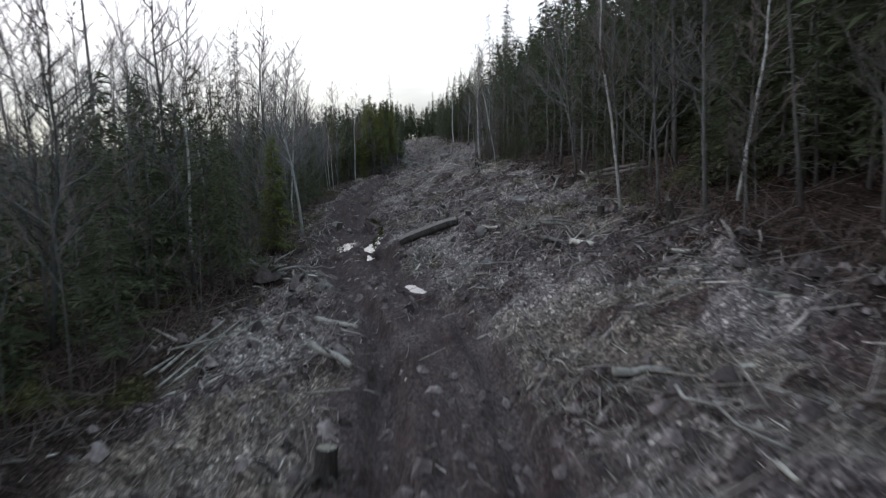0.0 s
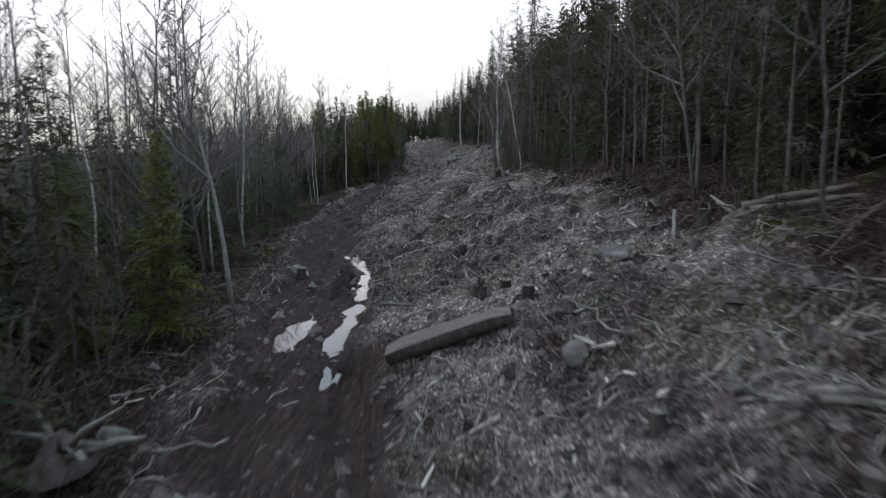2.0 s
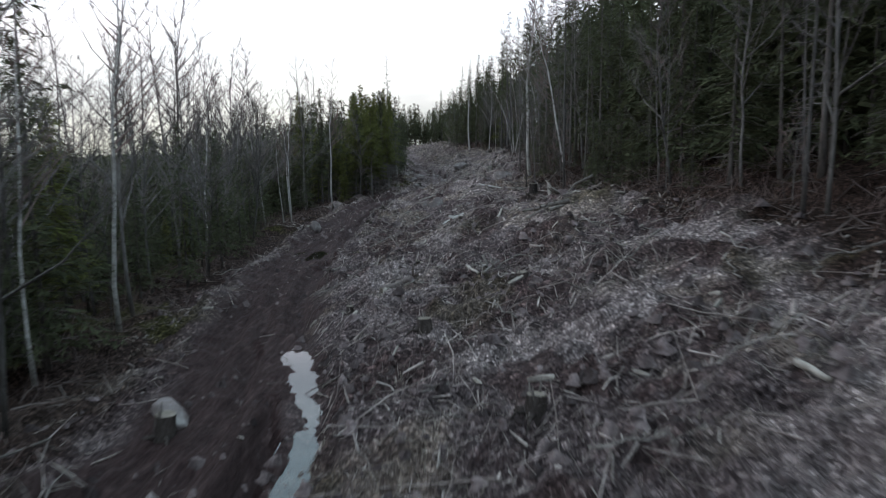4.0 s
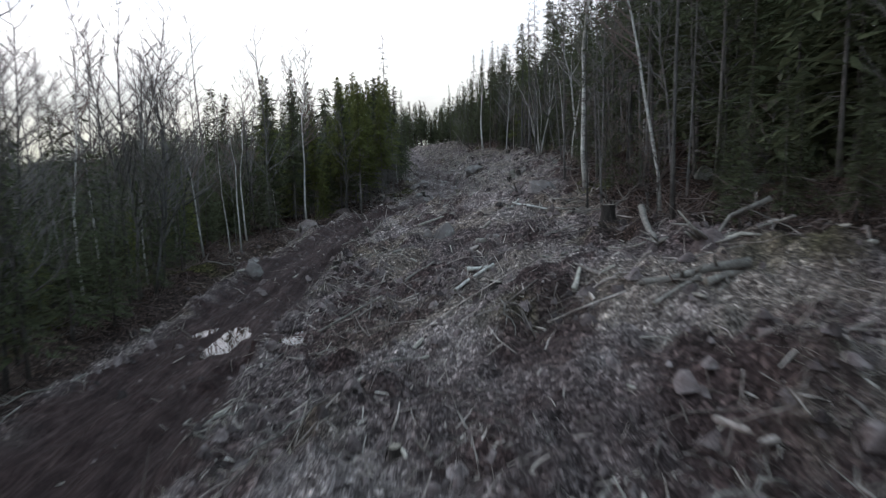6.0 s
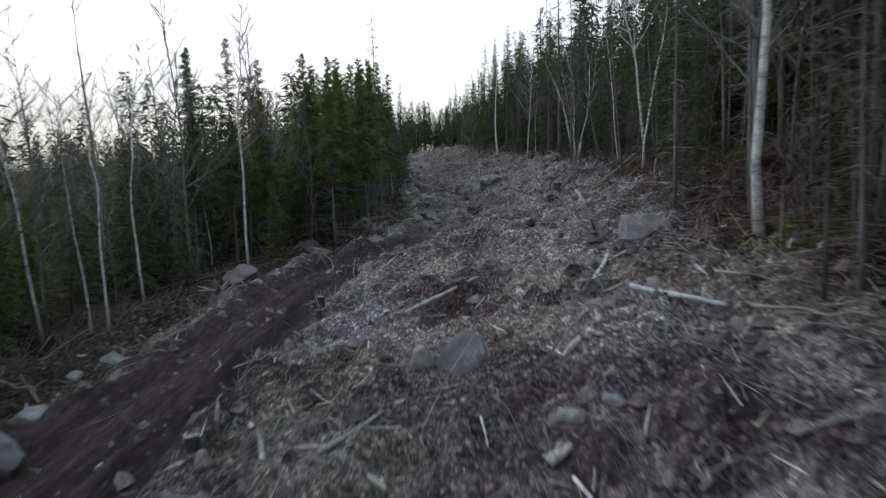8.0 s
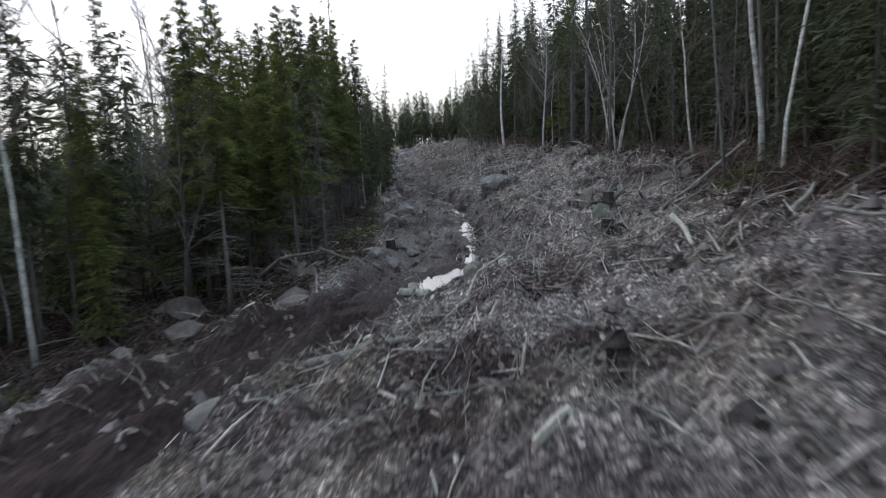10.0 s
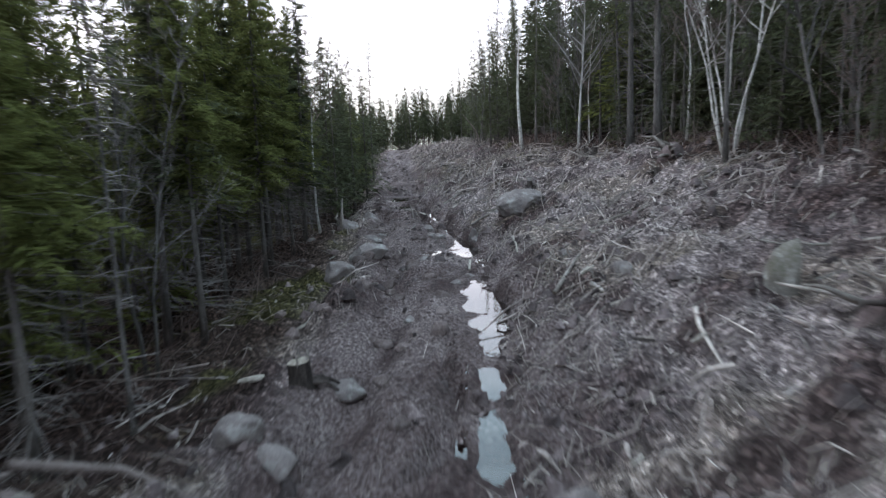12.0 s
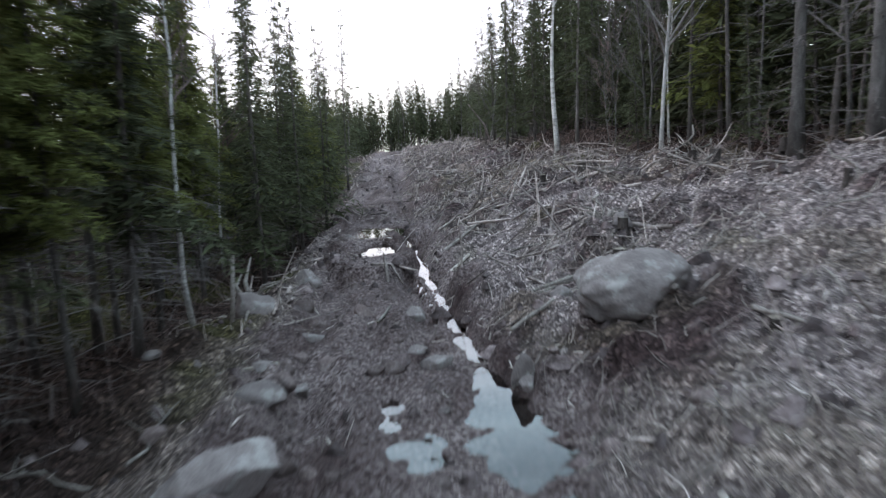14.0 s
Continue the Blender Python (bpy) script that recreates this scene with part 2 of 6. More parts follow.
def let_light_through(mat, share):
    """Thin foliage passes part of the light on to its other side."""
    nodes, links = mat.node_tree.nodes, mat.node_tree.links
    shader, out = nodes["Principled BSDF"], nodes["Material Output"]
    thin, mix = nodes.new("ShaderNodeBsdfTranslucent"), nodes.new("ShaderNodeMixShader")
    mix.inputs[0].default_value = share
    links.new(shader.inputs["Base Color"].links[0].from_socket, thin.inputs[0])
    links.new(shader.outputs[0], mix.inputs[1])
    links.new(thin.outputs[0], mix.inputs[2])
    links.new(mix.outputs[0], out.inputs[0])


let_light_through(NEEDLES, 0.35)
let_light_through(CEDAR, 0.5)
WOOD_GREY = material("weathered_wood", [(0.055, 0.047, 0.043), (0.17, 0.150, 0.137), (0.31, 0.282, 0.26)], size=5, fine=30, stretch=(1, 1, 1), bump=0.5, by="object", spread=0.25)
WOOD_BROWN = material("weathered_brown_wood", [(0.06, 0.046, 0.042), (0.13, 0.105, 0.098), (0.21, 0.178, 0.17)], size=2.5, fine=26, stretch=(0.6, 4, 4), bump=0.6)
WOOD_BIRCH = material("birch_log_bark", [(0.10, 0.085, 0.075), (0.42, 0.395, 0.37), (0.60, 0.575, 0.55)], size=5, fine=18, bump=0.4, by="object", spread=0.15)
WOOD_PALE = material("split_pale_wood", [(0.12, 0.102, 0.088), (0.31, 0.278, 0.246), (0.52, 0.475, 0.43)], size=5, fine=34, bump=0.4, by="object", spread=0.2)
WOOD_CUT = material("sawn_wood", [(0.075, 0.063, 0.052), (0.19, 0.162, 0.136), (0.31, 0.27, 0.228)], size=6, fine=40, bump=0.2, by="object", spread=0.2)
STICKS = material("slash_sticks", [(0.056, 0.044, 0.040), (0.20, 0.165, 0.152), (0.47, 0.405, 0.38)], size=2, fine=14, bump=0.2, by="island", spread=0.55)
CHIPS = material("wood_splinters", [(0.1854, 0.1556, 0.1386), (0.3708, 0.3201, 0.292), (0.5974, 0.5368, 0.5)], size=2, fine=14, bump=0.2, by="island", spread=0.45)
STRAW = material("dead_grass", [(0.13, 0.108, 0.086), (0.26, 0.224, 0.184), (0.40, 0.352, 0.30)], size=1, fine=8, bump=0, by="island", spread=0.4)
ROCK = material("granite", [(0.090, 0.075, 0.072), (0.160, 0.136, 0.132), (0.230, 0.199, 0.194)], size=2.6, fine=38, bump=0.8, by="object", spread=0.2, grip=0.03)
def weathered_rock(mat):
    """Lays pale lichen and dark damp stains over a stone."""
    nodes, links = mat.node_tree.nodes, mat.node_tree.links
    shader = nodes["Principled BSDF"]
    before = shader.inputs["Base Color"].links[0].from_socket
    coord = nodes.new("ShaderNodeTexCoord")
    for size, low, high, colour in ((3.1, 0.54, 0.6, (0.36, 0.36, 0.34)), (1.3, 0.55, 0.68, (0.06, 0.055, 0.055)), (11, 0.62, 0.66, (0.05, 0.05, 0.048))):
        tex, ramp, mix = nodes.new("ShaderNodeTexNoise"), nodes.new("ShaderNodeValToRGB"), nodes.new("ShaderNodeMix")
        tex.inputs["Scale"].default_value, tex.inputs["Detail"].default_value = size, 7
        tex.inputs["Roughness"].default_value = 0.7
        ramp.color_ramp.elements[0].position, ramp.color_ramp.elements[1].position = low, high
        ramp.color_ramp.elements[1].color = (0.38, 0.38, 0.38, 1)
        mix.data_type = "RGBA"
        mix.inputs[7].default_value = (*colour, 1)
        links.new(coord.outputs["Object"], tex.inputs["Vector"])
        links.new(tex.outputs[0], ramp.inputs[0])
        links.new(ramp.outputs[0], mix.inputs[0])
        links.new(before, mix.inputs[6])
        before = mix.outputs[2]
    links.new(before, shader.inputs["Base Color"])
    return mat


ROCK_MOSSY = material("mossy_granite", [(0.040, 0.042, 0.022), (0.105, 0.094, 0.082), (0.19, 0.172, 0.165)], size=1.6, fine=24, bump=0.6, by="object", spread=0.2, grip=0.03)
CLODS = material("soil_clods", [(0.036, 0.026, 0.0255), (0.092, 0.070, 0.069), (0.18, 0.148, 0.146)], size=3, fine=20, bump=0.6, by="island", spread=0.65)
weathered_rock(ROCK)
weathered_rock(ROCK_MOSSY)
ROCK_MUDDY = material("muddy_stone", [(0.045, 0.031, 0.029), (0.120, 0.092, 0.088), (0.21, 0.178, 0.172)], size=2.2, fine=30, bump=0.7, by="object", spread=0.3, grip=0.03)
STUMP_BARK = material("stump_bark", [(0.014, 0.011, 0.010), (0.042, 0.034, 0.031), (0.095, 0.080, 0.074)], size=4, fine=26, stretch=(3, 3, 0.8), bump=0.7, by="object", spread=0.3)


def ground_material():
    """Churned soil and grey litter; the track's mud, the straw and the moss follow masks laid in the mesh."""
    mat = bpy.data.materials.new("forest_ground")
    mat.use_nodes = True
    nodes, links = mat.node_tree.nodes, mat.node_tree.links
    shader = nodes["Principled BSDF"]
    coord = nodes.new("ShaderNodeTexCoord")

    def grain(size, detail=6, rough=0.65, source=None):
        tex = nodes.new("ShaderNodeTexNoise")
        tex.inputs["Scale"].default_value, tex.inputs["Detail"].default_value, tex.inputs["Roughness"].default_value = size, detail, rough
        links.new(source or coord.outputs["Object"], tex.inputs["Vector"])
        return tex.outputs[0]

    def ramp(source, stops):
        node = nodes.new("ShaderNodeValToRGB")
        while len(node.color_ramp.elements) < len(stops):
            node.color_ramp.elements.new(0.5)
        for element, (at, colour) in zip(node.color_ramp.elements, stops):
            element.position, element.color = at, (*colour, 1)
        links.new(source, node.inputs[0])
        return node.outputs[0]

    def blend(a, b, by):
        node = nodes.new("ShaderNodeMix")
        node.data_type = "RGBA"
        links.new(by, node.inputs[0])
        links.new(a, node.inputs[6])
        links.new(b, node.inputs[7])
        return node.outputs[2]

    def mask(name):
        node = nodes.new("ShaderNodeAttribute")
        node.attribute_name = name
        return node.outputs["Fac"]

    def fibre(turn, lengthwise, across):
        """Strands that run one way, as of flattened grass and stringy bark."""
        lie = nodes.new("ShaderNodeMapping")
        lie.inputs["Rotation"].default_value = (0, 0, turn)
        lie.inputs["Scale"].default_value = (across, lengthwise, 0.5 * across)
        links.new(coord.outputs["Object"], lie.inputs[0])
        return grain(1.0, 4, 0.6, lie.outputs[0])

    fine, mid = grain(16), grain(2.6)
    which = grain(1.5, 2, 0.5)
    weave = blend(fibre(0.35, 5, 44), fibre(-0.8, 6, 40), ramp(which, [(0.47, (0, 0, 0)), (0.5, (1, 1, 1))]))
    weave = blend(weave, fibre(1.5, 8, 50), ramp(grain(1.9, 2, 0.5), [(0.54, (0, 0, 0)), (0.57, (1, 1, 1))]))
    crumbs = nodes.new("ShaderNodeMix")
    crumbs.inputs[0].default_value = 0.6
    links.new(weave, crumbs.inputs[2])
    links.new(grain(21, 7, 0.7), crumbs.inputs[3])
    weave = crumbs.outputs[0]
    litter = blend(ramp(fine, [(0.38, (0.020, 0.0138, 0.0138)), (0.5, (0.072, 0.054, 0.0545)), (0.63, (0.225, 0.184, 0.183))]),
                   ramp(weave, [(0.38, (0.028, 0.0195, 0.0195)), (0.5, (0.092, 0.070, 0.0705)), (0.62, (0.275, 0.228, 0.224))]), ramp(mid, [(0.42, (0, 0, 0)), (0.56, (1, 1, 1))]))
    streak = nodes.new("ShaderNodeMapping")
    streak.inputs["Scale"].default_value = (3.2, 0.35, 2.0)
    links.new(coord.outputs["Object"], streak.inputs[0])
    mud = ramp(grain(4, source=streak.outputs[0]), [(0.3, (0.025, 0.0145, 0.0140)), (0.52, (0.060, 0.0370, 0.0358)), (0.74, (0.112, 0.076, 0.073))])
    damp = ramp(grain(2.3, 5, 0.6, streak.outputs[0]), [(0.42, (0, 0, 0)), (0.57, (0.85, 0.85, 0.85))])
    mud = blend(mud, ramp(fine, [(0.36, (0.015, 0.0085, 0.0083)), (0.64, (0.052, 0.0325, 0.0315))]), damp)
    stony = ramp(fine, [(0.36, (0.036, 0.0245, 0.0238)), (0.5, (0.150, 0.113, 0.110)), (0.64, (0.36, 0.298, 0.290))])
    mud = blend(mud, stony, mask("stony"))
    straw = ramp(weave, [(0.36, (0.062, 0.046, 0.036)), (0.5, (0.195, 0.155, 0.123)), (0.62, (0.43, 0.362, 0.302))])
    moss = ramp(fine, [(0.36, (0.027, 0.029, 0.010)), (0.62, (0.078, 0.076, 0.027))])
    # Brown leaf litter, its colour darkened to stand in for shade under the trees.
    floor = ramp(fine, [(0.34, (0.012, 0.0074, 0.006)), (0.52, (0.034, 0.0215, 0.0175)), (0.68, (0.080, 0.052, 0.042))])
    bleached = ramp(weave, [(0.37, (0.050, 0.0385, 0.0385)), (0.5, (0.195, 0.161, 0.158)), (0.62, (0.50, 0.434, 0.42))])
    earth = ramp(fine, [(0.36, (0.024, 0.0155, 0.0153)), (0.64, (0.098, 0.066, 0.064))])
    litter = blend(litter, earth, ramp(grain(0.9, 4, 0.62), [(0.52, (0, 0, 0)), (0.62, (0.85, 0.85, 0.85))]))
    last = blend(litter, bleached, mask("pale"))
    last = blend(last, straw, mask("straw"))
    last = blend(last, earth, mask("bare"))
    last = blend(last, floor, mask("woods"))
    last = blend(last, moss, mask("moss"))
    last = blend(last, mud, mask("mud"))
    # Shards: leaves, chips and bits of bark, each of its own lightness.
    wobble = nodes.new("ShaderNodeMix")
    wobble.data_type, wobble.blend_type = "RGBA", "ADD"
    wobble.inputs[0].default_value = 0.12
    stir = nodes.new("ShaderNodeTexNoise")
    stir.inputs["Scale"].default_value = 7
    links.new(coord.outputs["Object"], stir.inputs["Vector"])
    links.new(coord.outputs["Object"], wobble.inputs[6])
    links.new(stir.outputs[1], wobble.inputs[7])
    heights = []
    for size, share in ((19, 0.85), (8.0, 0.55)):
        cells, tone, mix = nodes.new("ShaderNodeTexVoronoi"), nodes.new("ShaderNodeSeparateColor"), nodes.new("ShaderNodeMix")
        cells.inputs["Scale"].default_value = size
        links.new(wobble.outputs[2], cells.inputs["Vector"])
        links.new(cells.outputs["Color"], tone.inputs[0])
        value = ramp(tone.outputs[0], [(0.0, (0.3, 0.28, 0.28)), (0.5, (0.8, 0.78, 0.78)), (0.8, (1.15, 1.12, 1.12)), (1.0, (2.3, 2.25, 2.2))])
        mix.data_type, mix.blend_type = "RGBA", "MULTIPLY"
        calm = nodes.new("ShaderNodeMapRange")
        calm.inputs["To Min"].default_value, calm.inputs["To Max"].default_value = share, 0.15 * share
        links.new(mask("mud"), calm.inputs[0])
        links.new(calm.outputs[0], mix.inputs[0])
        links.new(last, mix.inputs[6])
        links.new(value, mix.inputs[7])
        last = mix.outputs[2]
        heights.append(tone.outputs[1])
    links.new(last, shader.inputs["Base Color"])
    wet = nodes.new("ShaderNodeMapRange")
    wet.inputs["To Min"].default_value, wet.inputs["To Max"].default_value = 0.97, 0.8
    links.new(mask("mud"), wet.inputs[0])
    links.new(wet.outputs[0], shader.inputs["Roughness"])
    shader.inputs["Specular IOR Level"].default_value = 0.07
    relief = nodes.new("ShaderNodeBump")
    relief.inputs["Strength"].default_value, relief.inputs["Distance"].default_value = 1.0, 0.12
    links.new(grain(9, 8, 0.72), relief.inputs["Height"])
    edges = nodes.new("ShaderNodeBump")
    edges.inputs["Strength"].default_value, edges.inputs["Distance"].default_value = 0.5, 0.03
    links.new(heights[0], edges.inputs["Height"])
    links.new(relief.outputs[0], edges.inputs["Normal"])
    links.new(edges.outputs[0], shader.inputs["Normal"])
    return mat


def water_material():
    mat = bpy.data.materials.new("puddle_water")
    mat.use_nodes = True
    shader = mat.node_tree.nodes["Principled BSDF"]
    shader.inputs["Base Color"].default_value = (0.30, 0.26, 0.22, 1)
    shader.inputs["Roughness"].default_value, shader.inputs["IOR"].default_value = 0.015, 1.5
    shader.inputs["Transmission Weight"].default_value = 1.0
    tex, relief = mat.node_tree.nodes.new("ShaderNodeTexNoise"), mat.node_tree.nodes.new("ShaderNodeBump")
    tex.inputs["Scale"].default_value = 3.0
    relief.inputs["Strength"].default_value, relief.inputs["Distance"].default_value = 0.03, 0.02
    mat.node_tree.links.new(tex.outputs[0], relief.inputs["Height"])
    mat.node_tree.links.new(relief.outputs[0], shader.inputs["Normal"])
    return mat


GROUND, WATER = ground_material(), water_material()


# ---- mesh building ----
class Shape:
    """Vertices and faces gathered for one mesh."""

    def __init__(self):
        self.verts, self.faces, self.slots = [], [], []

    def tube(self, points, radii, sides=6, slot=0, cap=True, cap_slot=None):
        """A tapered round limb along the points."""
        points = [Vector(p) for p in points]
        first = len(self.verts)
        for n, (p, r) in enumerate(zip(points, radii)):
            way = points[min(n + 1, len(points) - 1)] - points[max(n - 1, 0)]
            way = way.normalized() if way.length > 1e-9 else Vector((0, 0, 1))
            side = way.cross(Vector((0, 0, 1)) if abs(way.z) < 0.9 else Vector((1, 0, 0))).normalized()
            up = side.cross(way)
            for k in range(sides):
                a = 2 * math.pi * k / sides
                self.verts.append(p + (side * math.cos(a) + up * math.sin(a)) * r)
        for n in range(len(points) - 1):
            for k in range(sides):
                a, b = first + n * sides + k, first + n * sides + (k + 1) % sides
                self.faces.append((a, b, b + sides, a + sides))
                self.slots.append(slot)
        if cap:
            ends = ((first, True), (first + (len(points) - 1) * sides, False))
            for start, turned in ends:
                ring = list(range(start, start + sides))
                self.faces.append(ring[::-1] if turned else ring)
                self.slots.append(slot if cap_slot is None else cap_slot)
        return self

    def blade(self, corners, slot=0):
        first = len(self.verts)
        self.verts += [Vector(c) for c in corners]
        self.faces.append(tuple(range(first, first + len(corners))))
        self.slots.append(slot)
        return self

    def mesh(self, name, *materials, flat=False):
        data = bpy.data.meshes.new(name)
        data.from_pydata([tuple(v) for v in self.verts], [], self.faces)
        for m in materials:
            data.materials.append(m)
        data.polygons.foreach_set("material_index", self.slots)
        data.polygons.foreach_set("use_smooth", [not flat] * len(self.faces))
        data.update()
        return data


def part(name, shape, mats, parent, label="", flat=False):
    """One mesh under a thing or a part."""
    ob = new(name, shape.mesh(name, *mats, flat=flat))
    ob.parent = parent
    return tagged(ob, label)


def thing(name, label, category, group=""):
    return tagged(new(name), label, category, group)


def height_at(x, y):
    return float(ground(np.array([x]), np.array([y]))[0])


# ---- trees ----
def stem_points(rng, h, bend, n=9, lean=0.0):
    a, b = rng.uniform(0, 6.3), rng.uniform(0, 6.3)
    out = []
    for k in range(n):
        s = k / (n - 1)
        out.append(Vector((bend * math.sin(a + 3.1 * s) * s + lean * s * h, bend * math.sin(b + 2.6 * s) * s, s * h - 0.25 * (k == 0))))
    return out


def along(points, s):
    f = s * (len(points) - 1)
    k = min(int(f), len(points) - 2)
    return points[k].lerp(points[k + 1], f - k)


def spray(shape, rng, base, way, length, width, count, droop, slot=0, slim=1.0, short=1.0):
    """A conifer branch: slender twigs on both sides of a drooping axis."""
    flat = Vector((way.x, way.y, 0)).normalized()
    side = Vector((-flat.y, flat.x, 0))
    for k in range(2 * count):
        s = (k + rng.random()) / (2 * count)
        p = base + way * (length * s) - Vector((0, 0, droop * length * s * s))
        p = p + Vector((0, 0, rng.uniform(-0.55, 0.35) * width * (1.1 - 0.7 * s)))
        reach = short * width * (1.12 - 0.7 * s) * rng.uniform(0.55, 1.25)
        hand = rng.choice((-1, 1))
        tip = p + side * (hand * (reach + (1 - short) * width * (1.1 - 0.6 * s) * rng.random()) * rng.uniform(0.3, 1.0)) + flat * reach * rng.uniform(0.3, 0.9) + Vector((0, 0, rng.uniform(-0.8, 0.2) * reach))
        thick = slim * reach * rng.uniform(0.10, 0.22)
        across = (flat * 0.8 - side * hand * 0.6) * thick + Vector((0, 0, rng.uniform(-0.9, 0.9) * thick))
        shape.blade((p - across * 0.6, p.lerp(tip, 0.35) + across, tip), slot)


def conifer(name, seed, h, radius, bare, mats, label, category, density=1.0, fluff=1.0, dead=15, fine=1.0, foliage=NEEDLES, girth=None):
    """A spruce, fir or cedar: trunk, dead lower branches and a crown of drooping sprays."""
    rng = random.Random(seed)
    tree = thing(name, label, category)
    trunk, dry, crown = Shape(), Shape(), Shape()
    stem = stem_points(rng, h, 0.012 * h)
    girth = (girth or 0.0052) * h + 0.015
    trunk.tube(stem, [girth * (1.35 if k == 0 else 1) * (1 - 0.93 * k / 8) for k in range(9)], 8)
    for _ in range(dead):
        s = rng.uniform(0.06, bare + 0.12)
        a, length = rng.uniform(0, 6.3), rng.uniform(0.35, 1.0) * radius * 0.8
        p = along(stem, s)
        d = Vector((math.cos(a), math.sin(a), rng.uniform(-0.35, 0.12)))
        q = p + d * length * 0.5
        e = p + d * length + Vector((0, 0, rng.uniform(-0.25, 0.05) * length))
        dry.tube((p, q, e), (0.014, 0.009, 0.004), 3, cap=False)
        for _ in range(2):
            f = p.lerp(e, rng.uniform(0.35, 0.9))
            dry.tube((f, f + Vector((rng.uniform(-1, 1), rng.uniform(-1, 1), rng.uniform(-0.5, 0.4))) * 0.3 * length), (0.007, 0.003), 3, cap=False)
    count = int(5.6 * h * density * (1 - bare))
    for n in range(count):
        s = bare + (0.985 - bare) * ((n + rng.random()) / count) ** 0.92
        a = 2.4 * n + rng.uniform(-0.5, 0.5)
        fall = (1 - s) / (1 - bare * 0.7)
        length = (radius * fall**0.85 + 0.1) * rng.choice((0.5, 0.75, 0.9, 1.0, 1.2)) * rng.uniform(0.85, 1.1)
        d = Vector((math.cos(a), math.sin(a), rng.uniform(-0.12, 0.2) + 0.5 * s * s))
        base = along(stem, min(0.99, s))
        crown.tube((base, base + d * length * 0.6 - Vector((0, 0, 0.14 * length))), (0.014, 0.005), 3, cap=False, slot=1)
        spray(crown, rng, base, d, length, (0.24 + 0.22 * length) * fluff, max(8, int(24 * fine * density * (0.45 + 0.55 * length / radius))), rng.uniform(0.2, 0.55), slim=0.8 if fine < 1.5 else 0.9, short=0.85 if fine < 1.5 else 0.6)
    top = along(stem, 1.0)
    spray(crown, rng, top - Vector((0, 0, 0.5)), Vector((0.05, 0, 1)), 0.9, 0.12, 12, 0.0, slim=0.6)
    part("trunk", trunk, (mats,), tree)
    if dead:
        part("dead_brush", dry, (TWIG_GREY,), tree, "bare grey dead lower branches", flat=True)["kind"] = "stuff"
    part("crown", crown, (foliage, BARK_SPRUCE), tree, flat=True)
    return tree


def hardwood(name, seed, h, bark, label, category, fork=0.45, spread=0.22, limbs=13, twigs=9, girth=None, stems=1, twig=TWIG_GREY, lean=0.0, crook=0.045):
    """A leafless broadleaf tree: one or more stems with rising limbs and fine twigs."""
    rng = random.Random(seed)
    tree = thing(name, label, category)
    fine = Shape()
    for m in range(stems):
        tall = h * (1 if m == 0 else rng.uniform(0.7, 0.98))
        tilt = lean if stems == 1 else rng.uniform(0.04, 0.16) + lean
        stem = stem_points(rng, tall, crook * tall, 10, tilt)
        if crook > 0.05:
            kink = random.Random(seed + m)
            stem = [p + Vector((kink.uniform(-1, 1), kink.uniform(-1, 1), 0)) * 0.006 * tall * (k > 0) for k, p in enumerate(stem)]
        if stems > 1:
            turn = Matrix.Rotation(6.283 * m / stems + rng.uniform(-0.4, 0.4), 3, "Z")
            stem = [turn @ p + Vector((0.12 * math.cos(6.283 * m / stems), 0.12 * math.sin(6.283 * m / stems), 0)) for p in stem]
        r = (girth or 0.0046 * h + 0.01) * (1 if m == 0 else 0.8)
        trunk = Shape().tube(stem, [r * (1.3 if k == 0 else 1) * (1 - 0.9 * (k / 9) ** 1.2) for k in range(10)], 8)
        part("trunk" if m == 0 else "stem", trunk, (bark,), tree)
        for n in range(limbs):
            s = fork + (0.97 - fork) * (n + rng.random()) / limbs
            p, a = along(stem, s), rng.uniform(0, 6.3)
            length = spread * tall * (1.25 - s) * rng.uniform(0.6, 1.25)
            d = Vector((math.cos(a), math.sin(a), rng.uniform(0.6, 1.5))).normalized()
            q = p + d * length * 0.5 + Vector((rng.uniform(-1, 1), rng.uniform(-1, 1), 0)) * 0.06 * length
            e = p + d * length + Vector((0, 0, 0.16 * length))
            thick = r * (1 - 0.85 * s) * 0.7 + 0.006
            fine.tube((p, q, e), (thick, thick * 0.6, 0.006), 4, cap=False, slot=0)
            for _ in range(twigs):
                b = (p.lerp(q, rng.random()) if rng.random() < 0.4 else q.lerp(e, rng.random()))
                d2 = (d + Vector((rng.uniform(-1, 1), rng.uniform(-1, 1), rng.uniform(-0.3, 0.9))) * 0.8).normalized()
                l2 = length * rng.uniform(0.18, 0.5)
                c = b + d2 * l2
                fine.tube((b, b.lerp(c, 0.5) + Vector((0, 0, 0.05 * l2)), c), (0.008, 0.005, 0.003), 3, cap=False, slot=1)
                for _ in range(9):
                    f = b.lerp(c, rng.uniform(0.2, 1.0))
                    g = f + (d2 + Vector((rng.uniform(-1, 1), rng.uniform(-1, 1), rng.uniform(-0.1, 0.9)))) * rng.uniform(0.2, 0.45) * l2
                    w = Vector((rng.uniform(-1, 1), rng.uniform(-1, 1), 0)) * 0.006
                    fine.blade((f - w, f + w, g), 1)
    part("crown", fine, (twig if bark == BARK_BIRCH and limbs > 12 else bark, twig), tree, "bare leafless twigs", flat=True)["kind"] = "stuff"
    return tree


